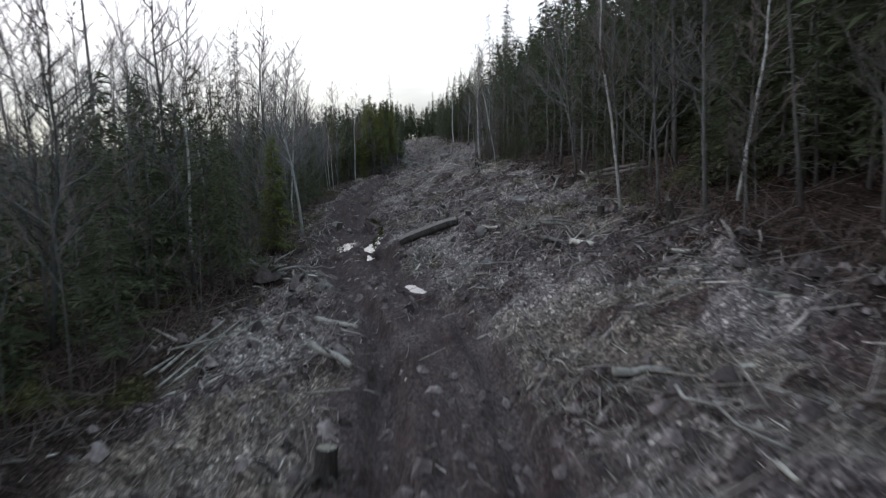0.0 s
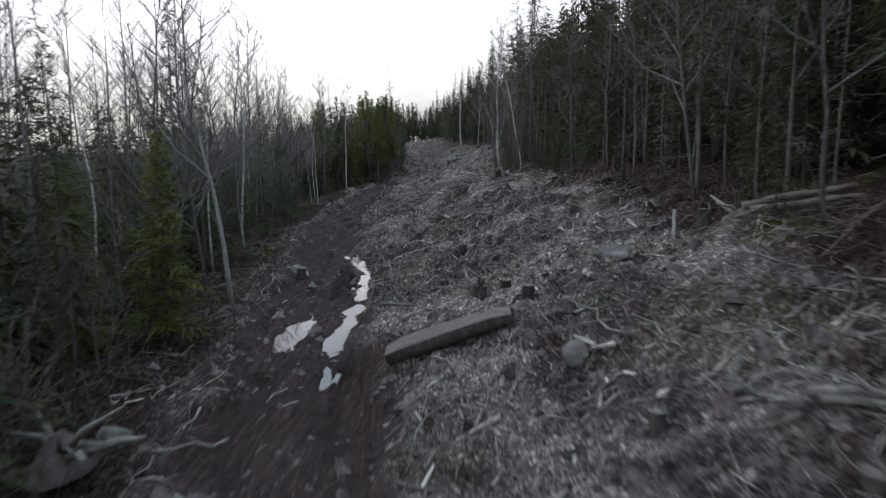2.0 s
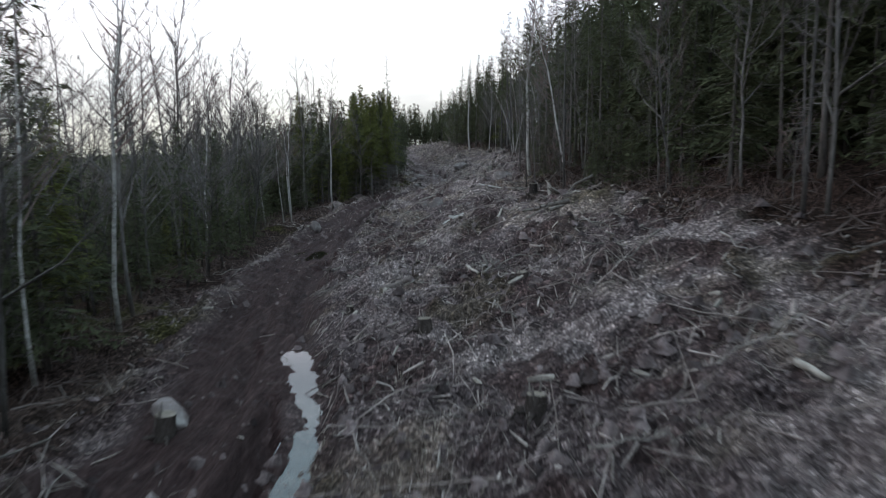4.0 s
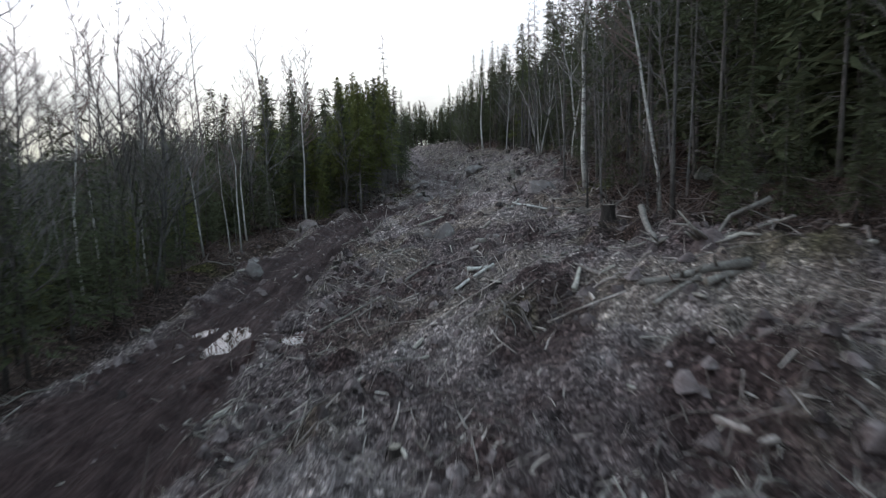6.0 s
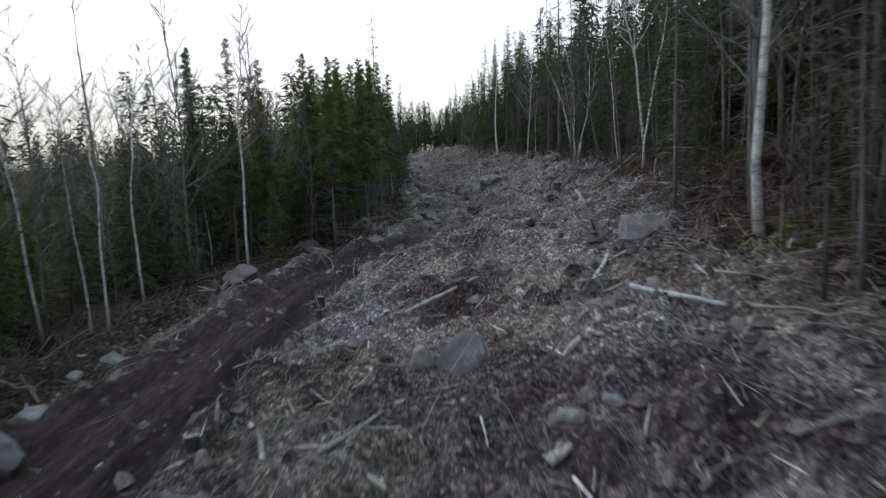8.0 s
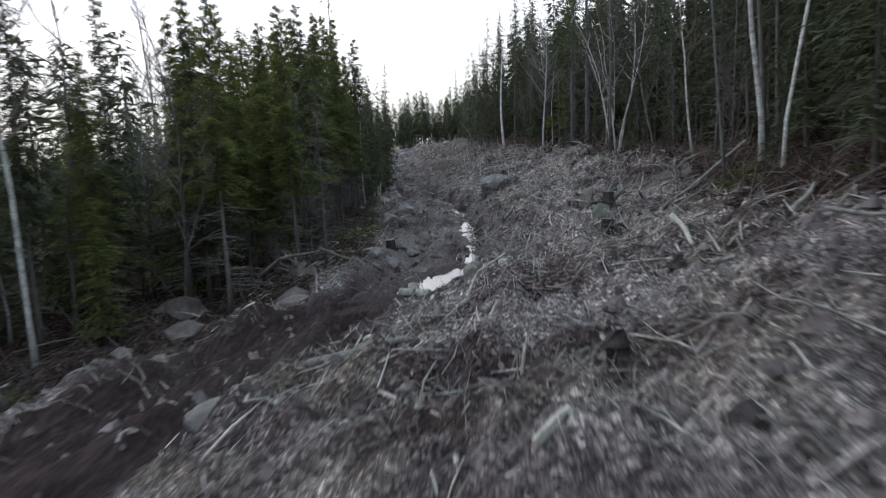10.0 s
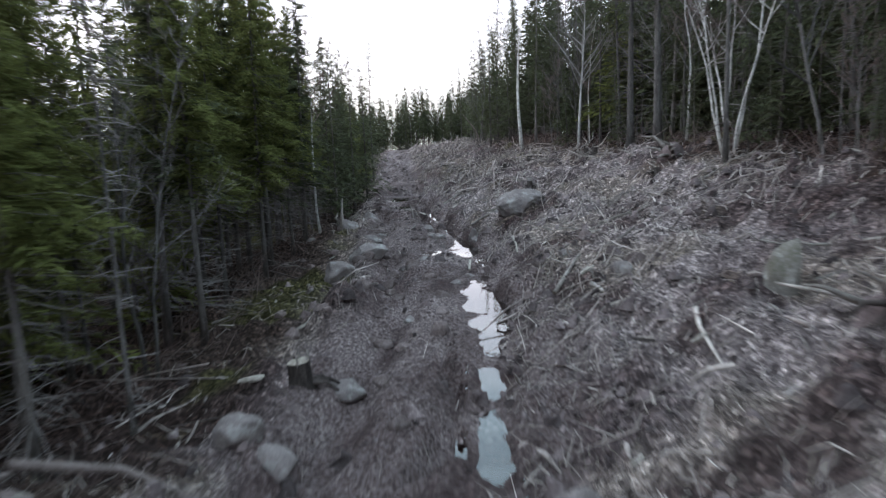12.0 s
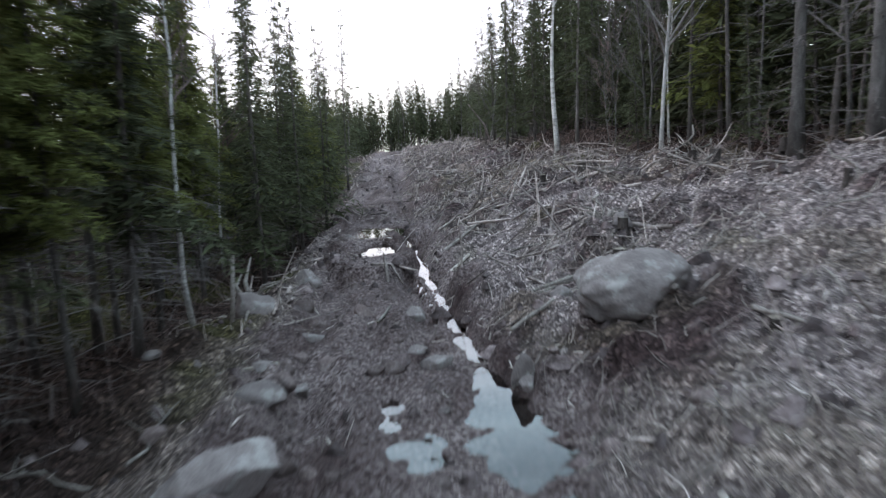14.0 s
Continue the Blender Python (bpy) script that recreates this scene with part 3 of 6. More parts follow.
# ---- ground ----
def lines(dense_from, dense_to, step, low, high, growth=1.13):
    """Grid lines that are close in the middle and widen towards both ends."""
    mid = list(np.arange(dense_from, dense_to + step / 2, step))
    down, up, d = [], [], step
    while (down[-1] if down else dense_from) > low:
        d *= growth
        down.append((down[-1] if down else dense_from) - d)
    d = step
    while (up[-1] if up else dense_to) < high:
        d *= growth
        up.append((up[-1] if up else dense_to) + d)
    return np.array(down[::-1] + mid + up)


def left_edge(y):
    return np.interp(y, (-40, 0, 11, 23, 35, 51, 66, 77, 85, 92, 97, 103, 110, 128, 150, 180, 200, 208), (-6, -6.5, -7, -6.8, -8.2, -11, -12.5, -13.5, -11.5, -8.6, -7.8, -7.6, -8.0, -9.4, -12, -16.5, -18, -10))


def right_edge(y):
    return np.interp(y, (-40, 0, 17, 21, 30, 37, 45, 54, 61, 67, 75, 82, 92, 98, 105, 114, 122, 130, 141, 165, 195, 208), (7, 7, 6.6, 5.6, 6.4, 6.5, 6.6, 5.6, 4.0, 3.5, 3.6, 4.5, 5.0, 6.4, 6.6, 5.6, 4, 1.6, -0.6, -1.5, -3.5, -10))


def build_ground():
    xs, ys = lines(-10.5, 7.5, 0.12, -900, 700), lines(4, 126, 0.145, -160, 1500)
    x, y = np.meshgrid(xs, ys)
    z = ground(x, y)
    far = smooth(150, 700, np.hypot(x, y - 60))
    z = z * (1 - 0.6 * far) + far * (7 * (value_noise(x, y, 240, 77) - 0.3))
    nx, ny = len(xs), len(ys)
    data = bpy.data.meshes.new("ground")
    data.vertices.add(nx * ny)
    data.vertices.foreach_set("co", np.stack([x, y, z], -1).ravel())
    i = (np.arange(ny - 1)[:, None] * nx + np.arange(nx - 1)).ravel()
    quads = np.stack([i, i + 1, i + 1 + nx, i + nx], -1).ravel()
    data.loops.add(len(quads))
    data.loops.foreach_set("vertex_index", quads)
    data.polygons.add(len(i))
    data.polygons.foreach_set("loop_start", np.arange(0, len(quads), 4))
    data.polygons.foreach_set("use_smooth", np.ones(len(i), bool))
    u = x - track_x(y)
    ragged = 0.55 * fractal(x, y, 1.4, 3, 51)
    mud = 1 - smooth(1.3, 2.1, np.abs(u + 0.1) + ragged * 0.8)
    mud = np.maximum(mud, (1 - smooth(0.5, 1.1, np.abs(u - 1.6) + 0.7 * ragged)) * smooth(84, 90, y) * (1 - smooth(122, 128, y)))
    # Woods mask: forest floor and its painted shade, reaching out past the tree line.
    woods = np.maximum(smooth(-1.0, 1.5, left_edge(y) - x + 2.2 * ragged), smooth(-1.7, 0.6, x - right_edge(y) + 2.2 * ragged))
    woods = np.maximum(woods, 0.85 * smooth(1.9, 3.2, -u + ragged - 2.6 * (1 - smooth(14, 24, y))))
    pale = smooth(-0.35, 0.35, fractal(x, y, 2.4, 3, 81) + 0.28 + 0.47 * smooth(70, 88, y) - 1.0 * smooth(110, 128, y) - 0.4) * (1 - mud) * (1 - woods)
    bare = smooth(0.22, 0.6, fractal(x - 4, y + 3, 2.1, 4, 85) + 0.4 * smooth(118, 135, y)) * (1 - mud)
    straw = smooth(0.1, 0.5, fractal(x, y, 3.4, 3, 61)) * (1 - mud)
    moss = smooth(0.5, 0.85, fractal(x + 9, y, 2.6, 3, 71) + 0.35 * smooth(92, 98, y) * smooth(1.6, 2.4, -u) * (1 - smooth(4.5, 6, -u))) * (1 - mud) * (0.4 + 0.6 * woods)
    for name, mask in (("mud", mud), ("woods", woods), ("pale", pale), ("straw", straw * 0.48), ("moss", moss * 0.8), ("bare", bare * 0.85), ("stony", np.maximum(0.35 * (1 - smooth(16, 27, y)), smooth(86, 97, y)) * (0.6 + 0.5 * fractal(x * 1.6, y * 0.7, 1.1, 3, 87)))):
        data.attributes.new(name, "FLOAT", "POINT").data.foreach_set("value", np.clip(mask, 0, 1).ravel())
    data.materials.append(GROUND)
    data.update(calc_edges=True)
    return tagged(new("ground", data), "churned brown logging ground with a muddy rutted track", "ground", kind="structure")


build_ground()


def puddle(level, spots):
    """A still sheet of water that the shore cuts to shape."""
    low = [min(p[k] - max(p[2:4]) for p in spots) - 0.5 for k in (0, 1)]
    high = [max(p[k] + max(p[2:4]) for p in spots) + 0.5 for k in (0, 1)]
    xs, ys = np.arange(low[0], high[0], 0.1), np.arange(low[1], high[1], 0.1)
    x, y = np.meshgrid(xs, ys)
    near = np.full(x.shape, 9.0)
    for px, py, rx, ry, turn in spots:
        c, s = math.cos(turn), math.sin(turn)
        a, b = (x - px) * c + (y - py) * s, (y - py) * c - (x - px) * s
        near = np.minimum(near, np.sqrt((a / (rx + 0.12)) ** 2 + (b / (ry + 0.12)) ** 2))
    keep = near < 1.7
    shape, index = Shape(), {}
    for j in range(len(ys) - 1):
        for i in range(len(xs) - 1):
            if keep[j : j + 2, i : i + 2].all():
                face = []
                for a, b in ((i, j), (i + 1, j), (i + 1, j + 1), (i, j + 1)):
                    if (a, b) not in index:
                        index[a, b] = len(shape.verts)
                        shape.verts.append(Vector((xs[a], ys[b], float(water_level(level, ys[b])))))
                    face.append(index[a, b])
                shape.faces.append(face)
                shape.slots.append(0)
    ob = new("puddle_water", shape.mesh("puddle_water", WATER))
    return tagged(ob, "still rain puddle in a wheel rut mirroring the pale sky", "puddle", "puddles along the track", "structure")


for level, spots in POOLS:
    puddle(level, spots)


# ---- kinds of tree, each built once and then copied ----
SPRUCE_WORDS = "dark green spruce with bare dead lower branches at the clearing's edge"
SPRUCES = [conifer("spruce_tree", 100 + n, h, r, b, BARK_SPRUCE, SPRUCE_WORDS, "spruce tree", d)
           for n, (h, r, b, d) in enumerate(((13, 2.1, 0.2, 1.0), (16, 2.4, 0.3, 1.0), (11, 1.9, 0.10, 1.1), (15, 2.1, 0.4, 0.9), (18, 2.6, 0.28, 1.0)))]
CEDARS = [conifer("cedar_tree", 200 + n, h, r, b, BARK_SPRUCE, "dense yellowish green cedar with foliage low down its trunk", "cedar tree", d, 1.25, 10, foliage=CEDAR)
          for n, (h, r, b, d) in enumerate(((10, 1.7, 0.08, 1.35), (12, 1.9, 0.14, 1.3), (8, 1.45, 0.06, 1.4)))]
FINE_CEDARS = [conifer("cedar_tree", 250 + n, h, r, b, BARK_SPRUCE, "feathery olive green cedar leaning over the track", "cedar tree", 1.5, 0.8, 44, 3.6, CEDAR)
               for n, (h, r, b) in enumerate(((10, 1.7, 0.26), (11, 1.8, 0.34)))]
FINE_SPRUCES = [conifer("spruce_tree", 270 + n, h, r, b, BARK_SPRUCE, "feathery dark spruce standing close beside the track", "spruce tree", 1.3, 0.8, 50, 3.4)
                for n, (h, r, b) in enumerate(((10, 1.8, 0.2), (12, 2.0, 0.3)))]
SNAGS = [conifer("thin_spruce_tree", 300 + n, h, r, b, BARK_DULL, "thin grey spruce trunk bristling with dead branches", "spruce tree", 0.8, 0.9, 70, girth=0.0036)
         for n, (h, r, b) in enumerate(((13, 1.2, 0.62), (15, 1.3, 0.68), (10, 1.0, 0.6)))]
BIRCHES = [hardwood("birch_tree", 400 + n, h, BARK_BIRCH, "leafless white-barked birch at the forest edge", "birch tree", f * 0.7, s, 18, 8, stems=k, twig=TWIG_RED, crook=0.06)
           for n, (h, f, s, k) in enumerate(((12, 0.5, 0.2, 1), (14, 0.55, 0.19, 1)))]
MAPLES = [hardwood("maple_tree", 500 + n, h, BARK_DULL, "leafless grey maple with fine upward twigs", "maple tree", f * 0.5, s, 22, 9, stems=k, crook=0.06)
          for n, (h, f, s, k) in enumerate(((13, 0.45, 0.24, 1), (11, 0.4, 0.26, 1), (15, 0.5, 0.22, 1), (12, 0.35, 0.24, 2)))]
SAPLINGS = [hardwood("sapling", 600 + n, h, BARK_DULL, "thin leafless sapling in the undergrowth", "sapling", 0.25, 0.3, 12, 5, 0.018, k, TWIG_RED)
            for n, (h, k) in enumerate(((4.5, 2), (3.2, 3), (6.0, 1)))]
BIG_BIRCH = hardwood("birch_tree", 450, 12, BARK_BIRCH, "thick white-barked birch with forked bare limbs", "birch tree", 0.42, 0.24, 12, 9, 0.095, twig=TWIG_RED, crook=0.075)
FAN_BIRCH = hardwood("birch_tree", 451, 8.5, BARK_BIRCH, "leafless birch clump fanning out from one root", "birch tree", 0.4, 0.2, 10, 8, 0.048, 6, TWIG_RED, lean=0.16, crook=0.085)
BROKEN_BIRCH = hardwood("birch_tree", 452, 8.5, BARK_BIRCH, "tall pale birch stem with a broken top", "birch tree", 0.7, 0.12, 5, 3, 0.12, twig=TWIG_RED)
FORKED_MAPLE = hardwood("maple_tree", 550, 8.5, BARK_GREY, "leafless maple with a pale forked trunk beside the track", "maple tree", 0.42, 0.36, 9, 9, 0.085, crook=0.06)
ROUND_MAPLE = hardwood("maple_tree", 551, 8.5, BARK_GREY, "leafless maple with a round pale crown of twigs", "maple tree", 0.35, 0.42, 18, 12, 0.075)
OLD_SPRUCE = conifer("spruce_tree", 150, 14, 1.9, 0.4, BARK_DULL, "old spruce with a thick grey trunk and dead limbs", "spruce tree", 0.9, 1.0, 95, girth=0.0115)
TALL_SPRUCE = conifer("spruce_tree", 151, 13, 1.5, 0.3, BARK_SPRUCE, "tall spruce with thin drooping branches above the cedars", "spruce tree", 0.75, 0.85, 20)
USED = set()
PLACED = []
INNER = []  # conifers too deep in the woods to tell apart: template, x, y, size, turn


def plant(kind, x, y, size=1.0, turn=None, lean=(0, 0), wide=None):
    """Stands a tree of that kind on the ground; lean in degrees about x and y."""
    rng = random.Random(int(1000 * x) * 7919 + int(1000 * y))
    turn = rng.uniform(0, 360) if turn is None else turn
    m = pose(x, y, height_at(x, y) - 0.05, lean[0], lean[1], 0) @ pose(0, 0, 0, 0, 0, turn)
    wide = size if wide is None else wide
    PLACED.append((x, y))
    if kind in USED:
        made = copy_thing(kind, m)
    else:
        USED.add(kind)
        made = kind
    made.matrix_basis = m @ Matrix.Diagonal((wide, wide, size, 1))
    return made


def crowded(x, y, gap):
    return any((x - a) ** 2 + (y - b) ** 2 < gap * gap for a, b in PLACED)


# ---- trees that stand out, each at its own place ----
plant(FORKED_MAPLE, -7.45, 34.9, 1.00, lean=(0, -3), wide=1.00)
plant(SPRUCES[0], -9.7, 30.1, 0.69, lean=(0, -0.5))
plant(BIRCHES[0], -14.7, 76.5, 0.79, lean=(0, -6.9))
plant(BIRCHES[1], -12.9, 76.9, 0.57, lean=(0, -0.9))
plant(MAPLES[0], -15.7, 88.6, 0.81, lean=(0, -0.5))
plant(BIRCHES[1], -14.4, 89.2, 0.61, lean=(0, -0.2))
plant(MAPLES[3], -13.4, 95.7, 0.75, lean=(0, 1.5))
plant(MAPLES[2], -12.9, 67.6, 0.60, lean=(0, 7))
plant(BIRCHES[0], -13.5, 77.0, 0.58, lean=(0, -2.2))
plant(MAPLES[1], -12.7, 66.6, 0.82, lean=(0, 4.6))
plant(SNAGS[0], -9.1, 97.8, 0.69, lean=(0, -2.1))
plant(SNAGS[2], -6.7, 94.7, 0.80, lean=(0, -1.2))
plant(BIRCHES[1], -8.0, 112.5, 0.68, lean=(0, -4.5))
plant(BIRCHES[0], -10.2, 120.1, 0.71, lean=(0, 0.8))
plant(BIRCHES[1], 5.6, 21.6, 0.68, lean=(0, -5.5))
plant(MAPLES[2], 7.3, 28.8, 0.73, lean=(0, 1.6))
plant(BIRCHES[0], 7.8, 18.2, 0.75, lean=(0, 6.2))
plant(MAPLES[0], 7.1, 18.5, 0.85, lean=(0, -1.8))
plant(SNAGS[1], 8.5, 16.3, 0.80, lean=(0, -5.9))
plant(SNAGS[1], 7.1, 44.9, 0.80, lean=(0, 0.5))
plant(SNAGS[0], 8.0, 42.2, 0.85, lean=(0, -0.2))
plant(MAPLES[1], 7.5, 44.6, 0.91, lean=(0, -3.2))
plant(MAPLES[0], 6.7, 34.7, 0.85, lean=(0, -7))
plant(MAPLES[1], 6.8, 53.8, 0.82, lean=(0, -3.7))
plant(SNAGS[1], 4.0, 60.9, 0.87, lean=(0, -0.2))
plant(BIRCHES[1], 4.6, 64.1, 0.79, lean=(0, -5.7))
plant(MAPLES[2], 3.5, 70.8, 0.67, lean=(0, -0.9))
plant(MAPLES[0], 7.1, 65.8, 0.69, lean=(0, 3.6))
plant(SAPLINGS[2], 3.6, 67.2, 1.00, lean=(0, -0.8))
plant(SAPLINGS[2], 3.4, 67.2, 0.92, lean=(0, -3.2))
plant(BIG_BIRCH, 3.5, 70.5, 1.00, lean=(0, -0.3), wide=1.00)
plant(SNAGS[0], 3.4, 75.5, 0.81, lean=(0, -0.9))
plant(SNAGS[2], 3.4, 67.0, 0.70, lean=(0, -1.5))
plant(SNAGS[2], 2.9, 67.0, 0.70, lean=(0, -0.1))
plant(MAPLES[1], 6.8, 103.0, 0.82, lean=(0, -7))
plant(BIRCHES[0], 7.1, 98.6, 0.71, lean=(0, -7))
plant(BIG_BIRCH, 6.7, 91.4, 0.92, lean=(0, -6.9), wide=0.92)
plant(BIRCHES[1], 5.8, 88.0, 0.71, lean=(0, 3.6))
plant(SNAGS[1], 5.6, 91.1, 0.73, lean=(0, -5.6))
plant(OLD_SPRUCE, 5.7, 114.0, 1.00, lean=(0, -0.1), wide=1.00)
plant(OLD_SPRUCE, 5.1, 116.1, 0.93, lean=(0, 0.5), wide=0.93)
plant(BROKEN_BIRCH, 1.4, 130.3, 1.00, lean=(0, -2.1), wide=1.00)
plant(ROUND_MAPLE, 3.9, 123.0, 1.00, lean=(0, 2.3), wide=1.00)
plant(FAN_BIRCH, 5.8, 106.6, 1.00, lean=(0, -3.4), wide=1.00)
plant(BIRCHES[0], 6.7, 113.6, 0.75, lean=(0, 0.1))
plant(MAPLES[1], -1.2, 143.5, 0.73, lean=(0, 4.1))
plant(SNAGS[0], 5.8, 119.9, 0.69, lean=(0, 0.5))
plant(TALL_SPRUCE, -8.4, 107.0, 1.12, wide=1.1)
plant(SPRUCES[0], -15.3, 51.0, 1.12, wide=1.3)
plant(SNAGS[1], 5.3, 105.4, 1.05)
plant(SPRUCES[0], -3.6, 199.0, 1.05)
plant(SPRUCES[2], 7.4, 50.0, 1.0)
plant(SPRUCES[0], -9.8, 140.0, 0.85)
plant(SPRUCES[2], -9.3, 125.0, 0.9)
plant(SPRUCES[0], -10.2, 127.5, 0.8)
plant(SPRUCES[4], 5.0, 140.0, 0.75)
plant(SPRUCES[1], 3.0, 143.0, 0.8)
plant(FINE_CEDARS[1], -8.6, 103.5, 0.78, wide=0.87)
plant(FINE_CEDARS[0], -8.2, 105.8, 1.04, wide=1.02)
plant(FINE_CEDARS[0], -9.4, 101.5, 0.86, wide=0.96)
plant(FINE_CEDARS[1], -10.4, 99.8, 0.74, wide=0.84)
plant(FINE_CEDARS[0], -9.6, 104.5, 1.08, wide=1.21)
plant(FINE_CEDARS[0], -8.9, 108, 1.11, wide=1.09)
plant(FINE_CEDARS[0], -11.2, 98, 1.00, wide=1.14)
plant(FINE_CEDARS[1], -10.6, 102.5, 0.81, wide=0.90)
plant(FINE_CEDARS[0], -9.2, 97.3, 0.84, wide=0.96)
plant(FINE_CEDARS[0], -8.7, 112.6, 0.92, wide=0.90)
plant(FINE_CEDARS[0], -9.2, 116, 0.86, wide=0.84)
plant(FINE_CEDARS[0], -9.3, 94.5, 0.84, wide=0.96)
plant(FINE_CEDARS[1], -10.2, 91.5, 0.79, wide=0.90)
plant(FINE_CEDARS[0], -11.4, 89.0, 0.73, wide=0.83)


for x, y, size in ((-12.0, 62.3, 0.5), (-12.3, 60.6, 0.62), (-11.2, 57.0, 0.55), (-11.6, 54.2, 0.6), (-12.9, 67.0, 0.5), (-13.3, 70.5, 0.55)):
    plant(SPRUCES[2], x, y, size, wide=size * 1.15)
for x, y, size in ((-7.4, 93.6, 0.8), (-7.9, 100.2, 0.9), (-8.6, 90.4, 0.85), (-9.7, 112.8, 0.9), (-11.6, 112.9, 1.0)):
    plant(FINE_CEDARS[1], x, y, size, wide=size * 1.15)
for x, y, size in ((-9.6, 106.6, 0.9), (-10.8, 105.0, 1.0), (-9.9, 109.4, 1.0), (-11.4, 108.0, 1.1), (-10.6, 111.5, 0.95), (-12.4, 110.2, 1.1), (-9.8, 115.0, 0.85), (-11.2, 116.2, 1.0), (-10.6, 119.0, 0.9), (-12.6, 113.8, 1.1)):
    plant(FINE_CEDARS[int(y) % 2], x, y, size, wide=size * 1.2)


for x, y, size in ((-0.4, 138.0, 0.76), (0.3, 141.0, 0.84), (-0.9, 146.0, 0.8), (-1.3, 150.5, 0.78), (0.9, 135.6, 0.8), (-1.6, 156.0, 0.75), (1.6, 137.5, 0.95), (0.2, 147.0, 0.95), (-0.6, 153.0, 0.9)):
    plant(SPRUCES[int(y) % 2 * 2], x, y, size)


plant(FINE_SPRUCES[1], -12.7, 88.0, 0.88)
plant(FINE_SPRUCES[1], -13.8, 86.2, 0.82)
plant(FINE_SPRUCES[0], -12.3, 91.5, 0.98)
plant(FINE_CEDARS[1], -14.6, 88.8, 0.95)
for x, y, size in ((-8.6, 119.0, 0.82), (-8.3, 122.5, 0.78), (-8.2, 126.0, 0.74), (-9.3, 120.8, 0.86), (-9.4, 124.6, 0.8), (-9.9, 118.0, 0.85), (-8.8, 130.0, 0.72), (-9.7, 128.0, 0.78)):
    plant(SPRUCES[2], x, y, size, wide=size * 1.05)


def edge_forest():
    """The rows of trees that face the clearing."""
    rng = random.Random(5)
    for side in (-1, 1):
        for row in range(3):
            y = -6.0
            while y < 150:
                y += rng.uniform(1.3, 2.9) if side > 0 and row == 0 else rng.uniform(1.0, 2.2)
                off = 0.3 + row * 2.0 + rng.uniform(-0.2, 1.8)
                x = left_edge(y) - off if side < 0 else right_edge(y) + off
                if crowded(x, y, 0.7):
                    continue
                pick = rng.random()
                if side < 0 and y < 90:
                    if y < 34 and row == 0 and pick > 0.5:
                        kind, size = rng.choice(SAPLINGS + SPRUCES[2:3]), rng.uniform(0.6, 1.1)
                    elif pick < (0.36 if row == 0 else 0.52):
                        kind, size = rng.choice(SPRUCES[2:3] * 4 + (CEDARS if y > 48 else CEDARS[2:])), rng.uniform(0.34, 0.58) * (1.35 if y < 48 else 1.0)
                        if row == 2:
                            PLACED.append((x, y))
                            INNER.append((3, x, y, size * 1.15, rng.uniform(0, 6.3)))
                        else:
                            plant(kind, x, y, size, wide=size * 1.3)
                        continue
                    elif pick < (0.5 if row == 0 else 0.6):
                        kind, size = rng.choice(SAPLINGS), rng.uniform(0.8, 1.5)
                    else:
                        kind, size = rng.choice(BIRCHES[:2] + MAPLES * 2), rng.uniform(0.7, 0.98) * (1.1 if y < 48 else 1.0)
                elif side < 0:
                    if pick < 0.7 and row == 0 and y < 128:
                        kind, size = rng.choice(FINE_CEDARS * 2 + FINE_SPRUCES), rng.uniform(0.66, 1.0)
                    elif pick < 0.45:
                        kind, size = rng.choice(CEDARS), rng.uniform(0.7, 0.95)
                    elif pick < 0.68:
                        kind, size = rng.choice((SPRUCES[0], SPRUCES[2])), rng.uniform(0.5, 0.72)
                    elif pick < 0.8:
                        kind, size = rng.choice(SAPLINGS), rng.uniform(0.8, 1.4)
                    else:
                        kind, size = rng.choice(BIRCHES[:2] + MAPLES), rng.uniform(0.5, 0.7)
                    if y > 112:
                        size *= 0.85
                elif row == 0 and pick < 0.22:
                    kind, size = SPRUCES[2], rng.uniform(0.22, 0.5)
                elif pick < (0.34 if row == 0 else 0.66 if row == 1 else 0.85):
                    kind, size = rng.choice(SPRUCES + SPRUCES[2:3] * (1 + 2 * row)), rng.uniform(0.7, 1.0)
                elif pick < (0.66 if row == 0 else 0.82):
                    kind, size = rng.choice(SAPLINGS + [SNAGS[2]]), rng.uniform(0.7, 1.3)
                else:
                    kind, size = rng.choice(SNAGS + MAPLES * 2 + BIRCHES[:1]), rng.uniform(0.6, 0.9)
                if y > 130 and side < 0:
                    size *= 0.8
                if row == 2 and kind in SPRUCES:
                    PLACED.append((x, y))
                    INNER.append((2 if side > 0 else 3, x, y, size * (1.0 if side > 0 else 0.95), rng.uniform(0, 6.3)))
                    continue
                plant(kind, x, y, size, wide=size * 1.25 if side < 0 and y > 86 and kind in FINE_CEDARS + FINE_SPRUCES + CEDARS else min(size, 0.35 + 0.6 * size), lean=(rng.gauss(0, 1.6), rng.gauss(0, 1.6)))


edge_forest()


